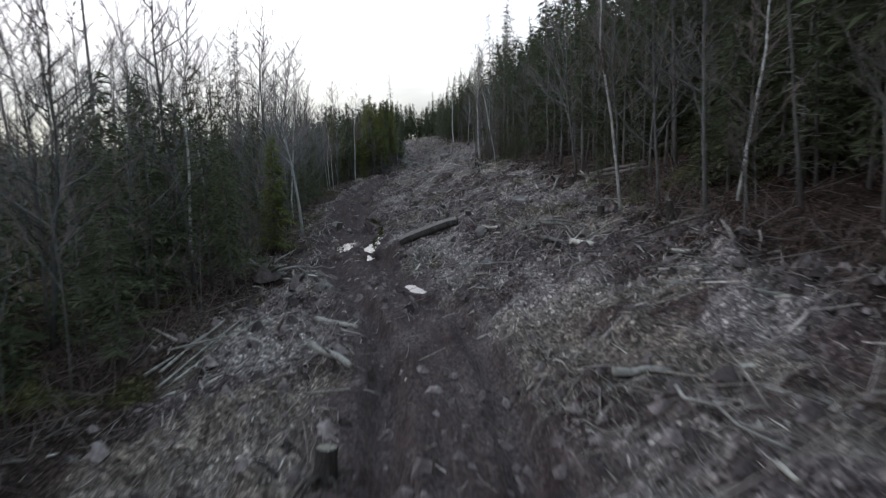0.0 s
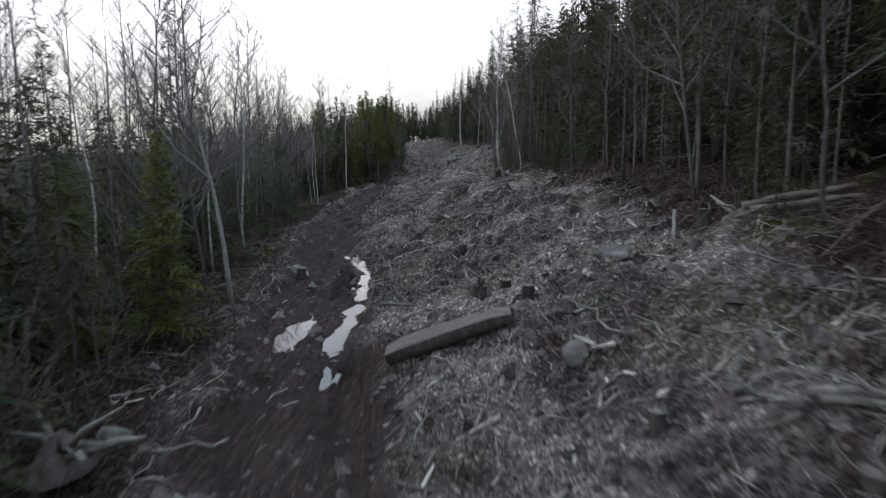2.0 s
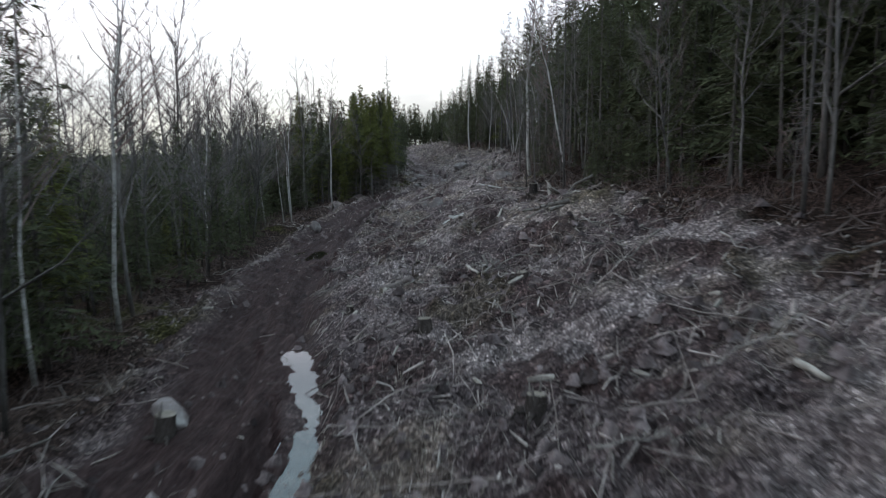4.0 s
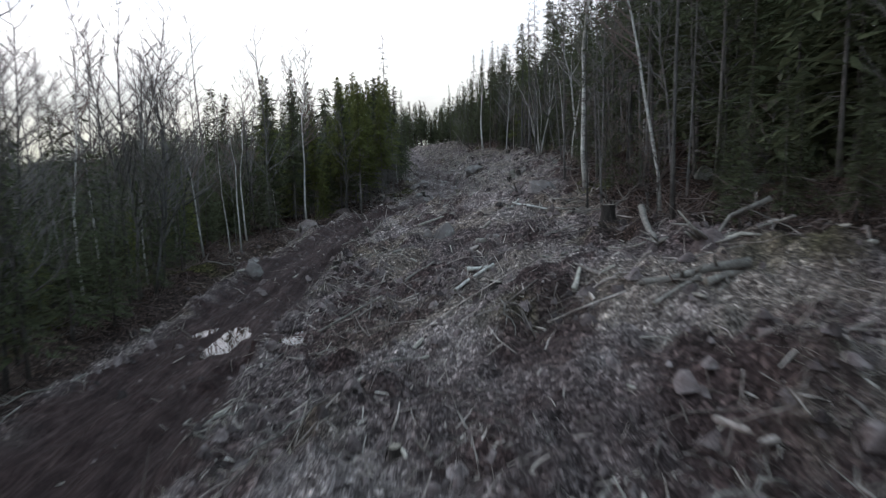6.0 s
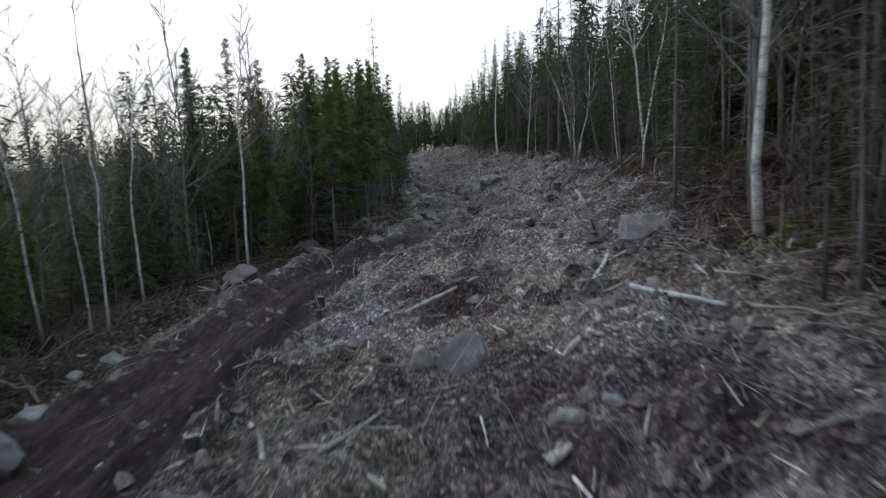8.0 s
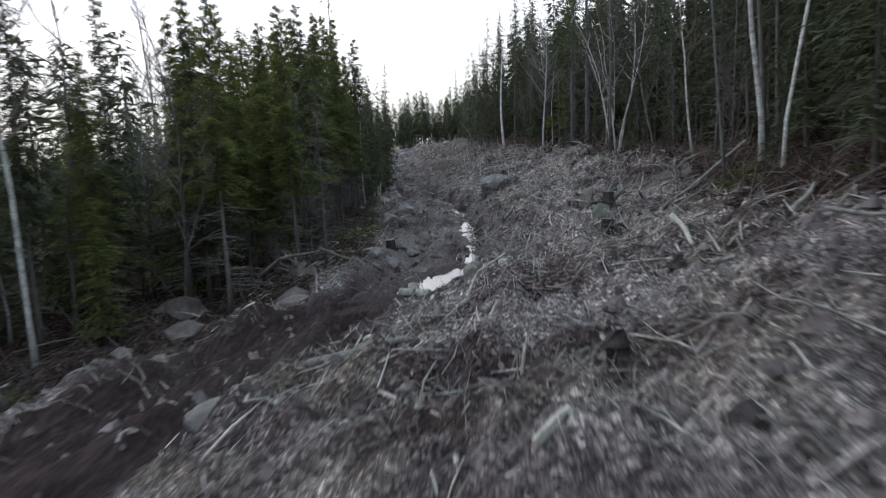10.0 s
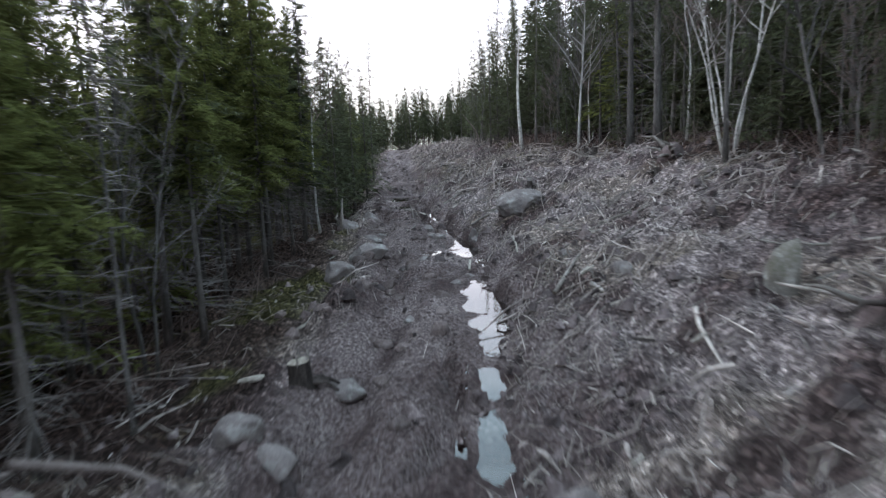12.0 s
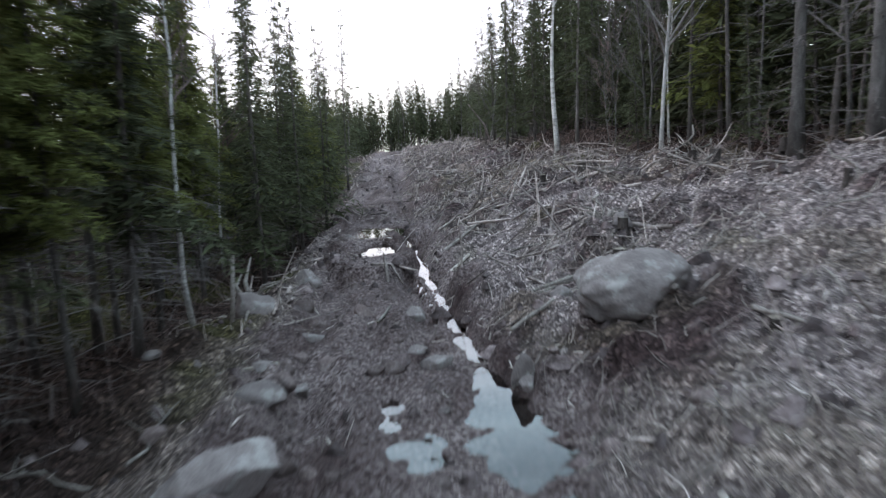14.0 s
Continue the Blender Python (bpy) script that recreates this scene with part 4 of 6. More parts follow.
def thickets():
    """Full-crowned conifers a little way into the woods, which close the view between the trunks."""
    rng = random.Random(23)
    for side, low, high, count in ((1, 84, 150, 46), (-1, 93, 124, 5), (1, 20, 80, 26), (-1, 40, 90, 34)):
        while count:
            y, off = rng.uniform(low, high), rng.uniform(2.6, 9.0)
            x = left_edge(y) - off if side < 0 else right_edge(y) + off
            if crowded(x, y, 1.0):
                continue
            count -= 1
            size = rng.uniform(0.62, 1.0) if side > 0 else rng.uniform(0.75, 0.95) if high > 100 else rng.uniform(0.4, 0.58)
            if off > 4.5:
                PLACED.append((x, y))
                INNER.append((3, x, y, size * 1.1, rng.uniform(0, 6.3)))
                continue
            plant(rng.choice(SPRUCES[2:3] * 3 + [CEDARS[1], SPRUCES[0]]), x, y, size, wide=size * (1.2 if size > 0.6 else 1.5))
    for _ in range(16):
        y = rng.uniform(48, 82)
        size = rng.uniform(0.18, 0.34)
        plant(SPRUCES[2], right_edge(y) + rng.uniform(0.4, 3.2), y, size, wide=size * 1.3)


thickets()


# ---- the deeper woods on both sides and beyond the clearing ----
def simple_conifer(rng, h, r, bare, branches=58, blades=6):
    s = Shape()
    s.tube((Vector((0, 0, -0.3)), Vector((0, 0, h * 0.95))), (0.009 * h, 0.01), 4, slot=0, cap=False)
    for n in range(branches):
        at = bare + (0.97 - bare) * (n + rng.random()) / branches
        fall = (1 - at) / (1 - bare * 0.7)
        a = 2.4 * n + rng.uniform(-0.5, 0.5)
        d, length = Vector((math.cos(a), math.sin(a), rng.uniform(-0.1, 0.25))), (r * fall**0.85 + 0.12) * rng.uniform(0.5, 1.2)
        spray(s, rng, Vector((0, 0, at * h)), d, length, (0.47 + 0.4 * length) * (66 / branches) ** 0.7, blades, 0.4, 1)
    for _ in range(8):
        a, z = rng.uniform(0, 6.3), rng.uniform(0.1, bare + 0.1) * h
        s.tube((Vector((0, 0, z)), Vector((math.cos(a) * 0.8, math.sin(a) * 0.8, z - 0.1))), (0.015, 0.004), 3, slot=0, cap=False)
    return s


def simple_bare(rng, h, limbs=18, twigs=3):
    s = Shape()
    stem = stem_points(rng, h, 0.03 * h, 5)
    s.tube(stem, [0.0065 * h * (1 - 0.9 * k / 4) for k in range(5)], 4, slot=0, cap=False)
    for _ in range(limbs):
        b, a = along(stem, rng.uniform(0.35, 1)), rng.uniform(0, 6.3)
        d = Vector((math.cos(a), math.sin(a), rng.uniform(0.7, 1.6))).normalized() * rng.uniform(0.8, 2.2)
        s.tube((b, b + d), (0.018, 0.006), 3, slot=0, cap=False)
        for _ in range(twigs):
            f = b + d * rng.uniform(0.3, 0.95)
            g = f + d * 0.4 + Vector((rng.uniform(-1, 1), rng.uniform(-1, 1), 0.2)) * 0.45
            s.tube((f, g), (0.008, 0.004), 3, slot=0, cap=False)
            for _ in range(8):
                q = f.lerp(g, rng.uniform(0.1, 1)) if rng.random() < 0.6 else b + d * rng.uniform(0.3, 1)
                w = Vector((rng.uniform(-1, 1), rng.uniform(-1, 1), 0)) * 0.006
                s.blade((q - w, q + w, q + d * 0.25 + Vector((rng.uniform(-1, 1), rng.uniform(-1, 1), rng.uniform(-0.2, 0.6))) * 0.4), 0)
    return s


def frozen(shape):
    """A template's vertices, its faces as one run of corners with their counts, and its material slots."""
    return np.array([tuple(v) for v in shape.verts]), np.concatenate([np.array(f) for f in shape.faces]), np.array([len(f) for f in shape.faces]), np.array(shape.slots)


def woods(name, label, templates, spots, mats):
    """One mesh of many trees, each template turned and sized anew."""
    verts, corners, sizes, slots, count = [], [], [], [], 0
    zs = ground(np.array([s[1] for s in spots]), np.array([s[2] for s in spots]))
    for (n, x, y, size, turn), z in zip(spots, zs):
        v, f, k, m = templates[n]
        c, s = math.cos(turn), math.sin(turn)
        verts.append(v @ np.array([[c, s, 0], [-s, c, 0], [0, 0, 1]]) * size + (x, y, z))
        corners.append(f + count)
        sizes.append(k)
        slots.append(m)
        count += len(v)
    verts, corners, sizes, slots = (np.concatenate(a) for a in (verts, corners, sizes, slots))
    data = bpy.data.meshes.new(name)
    data.vertices.add(len(verts))
    data.vertices.foreach_set("co", verts.ravel())
    data.loops.add(len(corners))
    data.loops.foreach_set("vertex_index", corners.astype(np.int32))
    data.polygons.add(len(sizes))
    data.polygons.foreach_set("loop_start", np.concatenate([[0], np.cumsum(sizes)[:-1]]).astype(np.int32))
    for m in mats:
        data.materials.append(m)
    data.polygons.foreach_set("material_index", slots.astype(np.int32))
    data.update(calc_edges=True)
    return tagged(new(name, data), label, "woods", kind="stuff")


def deep_woods():
    rng = random.Random(9)
    dark = [frozen(simple_conifer(rng, h, r, b)) for h, r, b in ((15, 2.5, 0.2), (17, 2.6, 0.28), (13, 2.4, 0.12), (10, 2.1, 0.06))]
    bare = [frozen(simple_bare(rng, h, 21, 3)) for h in (13, 11, 15)]
    green_spots, bare_spots = list(INNER), []
    for side, tries in ((-1, 450), (1, 680)):
        for _ in range(tries):
            y = rng.uniform(-14, 205)
            off = (5.8 if y < 150 else 0.5) + 26 * rng.random() ** 1.6
            x = left_edge(y) - off if side < 0 else right_edge(y) + off
            if crowded(x, y, 1.0):
                continue
            PLACED.append((x, y))
            size, turn = rng.uniform(0.75, 1.1), rng.uniform(0, 6.3)
            if y > 150:
                size *= 0.58
            elif side < 0:
                size *= 0.8 if y < 48 else 0.66 if y > 92 else 0.5
            if rng.random() < (0.5 if side < 0 and y < 88 else 0.8):
                green_spots.append((3 if side < 0 and y < 92 else rng.randrange(4), x, y, size, turn))
            else:
                bare_spots.append((rng.randrange(3), x, y, size * (1.5 if side < 0 and y < 48 else 1.9 if side < 0 and y < 92 else 1.3 if side < 0 else 1.0), turn))
    for _ in range(230):
        y, off = rng.uniform(5, 150), rng.uniform(2.5, 11)
        x = right_edge(y) + off if rng.random() < 0.75 else left_edge(y) - off
        if not crowded(x, y, 0.8):
            green_spots.append((2 + rng.randrange(2), x, y, rng.uniform(0.25, 0.5), rng.uniform(0, 6.3)))
    for _ in range(70):
        y, off = rng.uniform(2, 62), rng.uniform(3, 16)
        bare_spots.append((rng.randrange(3), left_edge(y) - off, y, rng.uniform(0.75, 1.05), rng.uniform(0, 6.3)))
    for _ in range(170):
        x, y = rng.uniform(-34, 6), 204 + 24 * rng.random()
        green_spots.append((rng.randrange(4), x, y, rng.uniform(0.52, 0.74), rng.uniform(0, 6.3)))
    for _ in range(200):
        x, y = rng.uniform(-55, 30), 203 + 45 * rng.random() ** 1.7
        spot = (x, y, rng.uniform(0.5, 0.7), rng.uniform(0, 6.3))
        (green_spots if rng.random() < 0.6 else bare_spots).append((rng.randrange(3), *spot))
    woods("conifer_woods", "dense dark conifer woods behind the forest edge", dark, green_spots, (BARK_SPRUCE, NEEDLES))
    woods("leafless_woods", "leafless grey broadleaf woods behind the forest edge", bare, bare_spots, (TWIG_GREY,))
    dark = [frozen(simple_conifer(rng, h, r, 0.05, 24, 2)) for h, r in ((12, 2.2), (10, 2.0), (8, 1.8))]
    bare = [frozen(simple_bare(rng, h, 9, 1)) for h in (11, 9)]
    green_spots, bare_spots = [], []
    for _ in range(1100):
        d = 34 + 220 * rng.random() ** 1.6
        if rng.random() < 0.75:
            y = rng.uniform(-20, 420)
            x = float(left_edge(min(y, 200))) - d
        else:
            x, y = rng.uniform(-200, 160), 235 + d
        spot = (x, y, rng.uniform(0.7, 1.1), rng.uniform(0, 6.3))
        if rng.random() < 0.6:
            green_spots.append((rng.randrange(3), *spot))
        else:
            bare_spots.append((rng.randrange(2), *spot))
    woods("far_conifers", "distant dark conifer forest across the valley", dark, green_spots, (BARK_SPRUCE, NEEDLES))
    woods("far_hardwoods", "distant leafless forest across the valley", bare, bare_spots, (TWIG_GREY,))


deep_woods()


# ---- boulders, stumps and logs ----
def rock(x, y, width, tall, mossy=False, sink=0.41, turn=None, facets=13, narrow=0.8, muddy=False):
    """A weathered boulder with blunt facets, part sunk in the soil."""
    rng = random.Random(int(x * 911) + int(y * 353))
    bm = bmesh.new()
    bmesh.ops.create_icosphere(bm, subdivisions=5 if width > 1.2 else 4 if width > 0.5 else 3, radius=1.0)
    cuts = [(Vector((rng.gauss(0, 1), rng.gauss(0, 1), rng.gauss(0.2, 0.8))).normalized(), rng.uniform(0.5, 0.85)) for _ in range(facets)]
    shift = Vector((rng.uniform(0, 50), rng.uniform(0, 50), 0))
    for v in bm.verts:
        for normal, d in cuts:
            over = v.co.dot(normal) - d
            if over > 0:
                v.co -= normal * over * 0.9
        v.co *= 1 + 0.12 * noise.noise(v.co * 1.7 + shift) + 0.06 * noise.noise(v.co * 4 + shift) + 0.045 * noise.noise(v.co * 9 + shift)
        v.co.x *= 0.62 * width
        v.co.y *= 0.62 * width * narrow
        v.co.z *= tall * 0.8
    data = bpy.data.meshes.new("boulder")
    bm.to_mesh(data)
    bm.free()
    data.materials.append(ROCK_MUDDY if muddy else ROCK_MOSSY if mossy else ROCK)
    data.polygons.foreach_set("use_smooth", [True] * len(data.polygons))
    ob = new("boulder" if width > 0.55 else "stone", data)
    ob.matrix_basis = pose(x, y, height_at(x, y) + tall * (0.5 - sink), rng.uniform(-8, 8), rng.uniform(-8, 8), rng.uniform(-35, 35) if turn is None else turn)
    words = ("mossy grey granite boulder" if mossy else "bare grey granite boulder") if width > 0.55 else ("mud-stained grey stone" if muddy else "grey granite stone")
    return tagged(ob, words + (" sunk among the slash" if width > 0.55 else " lying on the churned soil"), "boulder" if width > 0.55 else "stone", "boulders and stones")


def stump(x, y, r, tall, dark=True, tilt=6):
    """A sawn stump with flaring roots and a pale cut face."""
    rng = random.Random(int(x * 613) + int(y * 197))
    r, tall = min(r, 0.3) * 0.72, tall * 0.75
    ob = thing("tree_stump", "sawn tree stump with dark bark and a pale cut top" if dark else "weathered grey stump with a pale cut top", "stump", "tree stumps")
    body, face = Shape(), Shape()
    sides, rings = 14, 6
    flare = [rng.uniform(0, 0.8) for _ in range(sides)]
    wob = [rng.uniform(0.9, 1.1) for _ in range(sides)]
    for k in range(rings):
        s = k / (rings - 1)
        for n in range(sides):
            a = 6.283 * n / sides
            out = r * wob[n] * (1 + (1 - s) ** 3 * (0.45 + flare[n])) * (1 + 0.03 * rng.uniform(-1, 1))
            body.verts.append(Vector((out * math.cos(a), out * math.sin(a), -0.2 + (tall + 0.2) * s + (0.03 * tall * math.sin(a + x) if s == 1 else 0))))
    for k in range(rings - 1):
        for n in range(sides):
            a, b = k * sides + n, k * sides + (n + 1) % sides
            body.faces.append((a, b, b + sides, a + sides))
            body.slots.append(0)
    rim = body.verts[-sides:]
    mid = sum(rim, Vector()) / sides
    face.verts = [mid + (v - mid) * 0.98 + Vector((0, 0, 0.006)) for v in rim] + [mid + Vector((0, 0, 0.012))]
    for n in range(sides):
        face.faces.append((n, (n + 1) % sides, sides))
        face.slots.append(0)
    part("bark", body, (STUMP_BARK if dark else WOOD_GREY,), ob)
    top = part("cut_face", face, (WOOD_CUT,), ob, "pale sawn cut face", flat=True)
    for _ in range(rng.randrange(2, 6)):
        a = rng.uniform(0, 6.3)
        p = mid + Vector((math.cos(a), math.sin(a), 0)) * r * 0.8
        part("splinter", Shape().tube((p - Vector((0, 0, 0.05)), p + Vector((rng.uniform(-0.03, 0.03), rng.uniform(-0.03, 0.03), rng.uniform(0.05, 0.2)))), (r * 0.16, r * 0.03), 4), (WOOD_GREY,), top, flat=True)
    for n in range(rng.randrange(3, 6)):
        a, length = rng.uniform(0, 6.3), r * rng.uniform(1.8, 3.2)
        d = Vector((math.cos(a), math.sin(a), 0))
        root = Shape().tube((d * r * 0.7 + Vector((0, 0, 0.35 * r)), d * (r + length * 0.5) + Vector((0, 0, 0.06)), d * (r + length) - Vector((0, 0, 0.12))), (r * 0.32, r * 0.2, r * 0.06), 6)
        part("root", root, (STUMP_BARK if dark else WOOD_GREY,), ob)
    ob.matrix_basis = pose(x, y, height_at(x, y), rng.uniform(-tilt, tilt), rng.uniform(-tilt, tilt), rng.uniform(0, 360))
    return ob


def roughened(shape, rng, by):
    """Knocks the vertices about a little, as on torn bark and checked wood."""
    shape.verts = [v + Vector((rng.uniform(-by, by), rng.uniform(-by, by), rng.uniform(-by, by))) for v in shape.verts]
    return shape


def log(x, y, x2, y2, r, wood, stubs=True, lift=0.0):
    """A felled stem or a thick branch that lies on the ground between two places."""
    rng = random.Random(int(x * 419) + int(y * 733))
    pale = wood == WOOD_PALE
    length = math.hypot(x2 - x, y2 - y)
    name = "log" if r > 0.045 else "branch"
    words = ("white-barked birch " if wood == WOOD_BIRCH else "barkless pale " if pale else "weathered grey ") + ("felled log lying in the slash" if name == "log" else "broken branch lying on the slash")
    ob = thing(name, words, name, "logs and branches in the clearing")
    n = 12
    r *= 0.88
    knots = [rng.uniform(0.86, 1.14) for _ in range(n)]
    kink, phase = rng.uniform(0.1, 0.35) * r, rng.uniform(0, 6)
    points, radii = [], []
    sway = rng.uniform(-0.025, 0.025) * length
    za, zb = height_at(x, y), height_at(x2, y2)
    bulge = max(height_at(x + (x2 - x) * s, y + (y2 - y) * s) - za - (zb - za) * s for s in (0.2, 0.4, 0.6, 0.8))
    for k in range(n):
        s = k / (n - 1)
        px, py = x + (x2 - x) * s, y + (y2 - y) * s
        z = za + (zb - za) * s + max(0.0, 0.7 * bulge) + r * 0.75 + lift
        side = sway * math.sin(3.14 * s) + kink * math.sin(7 * s + phase)
        z += 0.6 * kink * math.sin(9 * s + 2 * phase)
        points.append(Vector((px - side * (y2 - y) / length - x, py + side * (x2 - x) / length - y, z - za)))
        radii.append(r * (1.1 - 0.38 * s) * knots[k])
    stem = part("stem", roughened(Shape().tube(points, radii, 10), rng, 0.09 * r), (wood,), ob)
    for end, way, rr in ((points[0], points[0] - points[1], radii[0]), (points[-1], points[-1] - points[-2], radii[-1])):
        way = way.normalized()
        part("cut_end", Shape().tube((end + way * 0.001, end + way * 0.008), (rr * 0.97, rr * 0.9), 10), (WOOD_CUT,), stem, "pale sawn end")
    if stubs:
        for _ in range(rng.randrange(1, 4) if length > 0.9 else 0):
            p = along(points, rng.uniform(0.2, 0.9))
            d = Vector((rng.uniform(-1, 1), rng.uniform(-1, 1), rng.uniform(0.1, 0.9))).normalized() * rng.uniform(2, 6) * r
            part("branch_stub", Shape().tube((p, p + d * 0.6, p + d), (r * 0.35, r * 0.26, r * 0.12), 6), (wood,), stem)
    ob.matrix_basis = pose(x, y, za)
    return ob


rock(-0.2, 109.52, 1.45, 0.64, turn=10, sink=0.34, facets=2, narrow=0.85)
rock(-2.25, 67.6, 0.72, 0.75)
rock(2.0, 73.2, 1.4, 0.75)
rock(-10.3, 69.3, 0.65, 0.45)
rock(-11.5, 74.4, 0.65, 0.4)
rock(-9.2, 66.8, 0.7, 0.5)
rock(-1.90, 108.64, 0.33, 0.43)
rock(-5.2, 107.8, 0.62, 0.28)
rock(-5.05, 105.8, 1.3, 0.55, turn=50, facets=10, narrow=0.5, sink=0.3)
rock(-5.55, 104.2, 1.2, 0.5, turn=30, facets=10, narrow=0.6, sink=0.3)
rock(-3.13, 109.5, 0.5, 0.22)
rock(-3.69, 112.83, 0.56, 0.34)
rock(-6.40, 115.25, 0.54, 0.41)
rock(-7.07, 113.30, 0.73, 0.55)
rock(-6.10, 105.83, 0.46, 0.29)
rock(-1.86, 108.52, 0.26, 0.26)
rock(0.44, 113.23, 0.34, 0.31)
rock(-1.63, 86.88, 0.32, 0.40)
rock(-0.96, 91.41, 0.65, 0.54)
rock(-1.36, 90.15, 0.59, 0.30)
rock(2.24, 91.99, 0.87, 0.64, True)
rock(2.40, 95.20, 0.64, 0.78, True)
rock(-4.73, 93.40, 0.52, 0.32)
rock(-4.23, 93.17, 0.50, 0.25)
rock(-3.88, 95.75, 0.66, 0.29)
rock(-6.87, 92.14, 1.00, 0.63, muddy=True)
rock(-6.61, 89.88, 0.86, 0.48, muddy=True)
rock(-9.96, 89.94, 1.62, 0.88, muddy=True)
rock(-8.67, 87.51, 1.12, 0.50, muddy=True)
rock(-6.29, 89.19, 1.02, 0.51, muddy=True)
rock(-9.50, 86.06, 0.71, 0.36, muddy=True)
rock(-7.91, 84.45, 0.60, 0.35, muddy=True)
rock(5.50, 95.02, 0.70, 0.53)
rock(-2.87, 67.51, 0.40, 0.35)
rock(-3.13, 67.42, 0.27, 0.27)
rock(-1.12, 65.05, 0.18, 0.17)
rock(-10.74, 81.79, 0.88, 0.44, muddy=True)
rock(-5.70, 81.19, 0.71, 0.51)
rock(-0.68, 65.49, 0.25, 0.18)
rock(-0.44, 65.17, 0.28, 0.18)
rock(-0.10, 67.74, 0.36, 0.27)
rock(-11.61, 72.84, 0.39, 0.31)
rock(-10.72, 82.98, 0.95, 0.51, muddy=True)
rock(7.05, 67.43, 0.76, 0.57, True)
rock(7.84, 64.49, 1.6, 0.6, True)
rock(3.22, 30.48, 0.77, 0.26)
rock(-6.53, 40.31, 0.84, 0.59)
rock(-5.36, 36.88, 0.35, 0.25)
rock(-6.36, 25.17, 0.60, 0.40)
rock(-4.59, 20.11, 0.8, 0.3)
rock(-3.68, 19.99, 0.5, 0.32)
rock(1.35, 24.65, 0.47, 0.30)
rock(1.23, 19.82, 0.44, 0.32)
rock(5.38, 22.91, 0.39, 0.27)
stump(-4.5, 95.6, 0.24, 0.55)
stump(-1.40, 7.67, 0.18, 0.50)
stump(6.38, 19.26, 0.13, 0.61)
stump(4.89, 21.33, 0.17, 0.55)
stump(5.81, 31.47, 0.23, 0.90)
stump(4.61, 21.80, 0.15, 0.41)
stump(0.89, 27.72, 0.17, 0.43)
stump(1.76, 22.00, 0.15, 0.29)
stump(-0.2, 37.5, 0.2, 0.4)
stump(-0.2, 31.4, 0.1, 0.55, dark=False)
stump(0.04, 30.09, 0.23, 0.39)
stump(-0.84, 33.11, 0.17, 0.41)
stump(0.75, 30.92, 0.17, 0.34)
stump(-6.34, 39.64, 0.24, 0.57)
stump(-1.92, 42.49, 0.20, 0.39)
stump(4.95, 50.65, 0.17, 0.45)
stump(-4.05, 46.06, 0.13, 0.42)
stump(0.37, 44.88, 0.2, 0.2)
stump(-0.96, 56.49, 0.18, 0.44)
stump(-2.47, 50.69, 0.11, 0.22)
stump(2.85, 63.4, 0.27, 0.75)
stump(-6.21, 75.66, 0.17, 0.35)
stump(-5.63, 64.13, 0.11, 0.31)
stump(-6.07, 66.50, 0.15, 0.27)
stump(-5.89, 74.01, 0.09, 0.44)
stump(2.21, 65.82, 0.06, 0.18)
stump(2.67, 92.89, 0.23, 0.5)
stump(1.63, 87.83, 0.2, 0.26)
stump(3.10, 88.45, 0.18, 0.45)
stump(3.82, 117.80, 0.19, 0.51)
stump(4.92, 115.60, 0.14, 0.44)
stump(0.42, 113.05, 0.14, 0.34)
stump(3.82, 107.12, 0.19, 0.26)
stump(-0.14, 122.46, 0.15, 0.38)
stump(0.13, 111.88, 0.18, 0.52)
stump(3.67, 119.06, 0.17, 0.51)
stump(1.22, 122.79, 0.19, 0.43)
stump(4.17, 112.17, 0.08, 0.26)
stump(0.77, 107.15, 0.10, 0.28)
stump(5.11, 116.66, 0.19, 0.54)
log(3.64, 19.46, 3.99, 18.03, 0.093, WOOD_PALE)
log(2.98, 20.85, 3.84, 20.72, 0.055, WOOD_GREY)
log(2.89, 19.99, 3.43, 19.56, 0.066, WOOD_GREY)
log(6.6, 31.2, 8.9, 30.4, 0.11, WOOD_BROWN, lift=0.3)
log(6.7, 31.0, 8.8, 29.9, 0.1, WOOD_BROWN, lift=0.05)
log(-3.08, 15.73, -1.95, 14.56, 0.079, WOOD_GREY)
log(-2.49, 12.38, -1.62, 11.35, 0.084, WOOD_GREY)
log(2.45, 9.61, 3.29, 9.68, 0.070, WOOD_GREY)
log(-6.11, 14.01, -5.36, 16.05, 0.04, WOOD_GREY, lift=0.05)
log(-6.18, 14.64, -4.92, 15.09, 0.035, WOOD_GREY, lift=0.06)
log(-5.95, 13.5, -5.0, 16.2, 0.034, WOOD_GREY, lift=0.03)
log(-5.7, 13.7, -4.65, 15.9, 0.03, WOOD_PALE, lift=0.04)
log(-6.35, 13.8, -5.7, 15.7, 0.034, WOOD_GREY)
log(-5.5, 14.3, -4.5, 16.5, 0.026, WOOD_GREY)
log(5.13, 11.08, 5.77, 11.19, 0.042, WOOD_GREY)
log(3.29, 6.45, 3.23, 5.95, 0.038, WOOD_PALE)
log(-2.36, 11.25, -1.49, 10.29, 0.029, WOOD_GREY)
log(-1.83, 30.40, -1.05, 30.68, 0.074, WOOD_GREY)
log(-2.50, 32.18, -1.59, 31.91, 0.047, WOOD_GREY)
log(2.18, 28.31, 2.12, 27.42, 0.084, WOOD_PALE)
log(4.07, 35.75, 5.90, 35.41, 0.045, WOOD_GREY)
log(4.48, 33.83, 4.46, 32.81, 0.050, WOOD_PALE)
log(3.01, 36.91, 3.10, 36.31, 0.053, WOOD_PALE)
log(-9.31, 37.76, -8.06, 39.17, 0.032, WOOD_GREY)
log(5.29, 32.24, 4.64, 30.26, 0.044, WOOD_GREY)
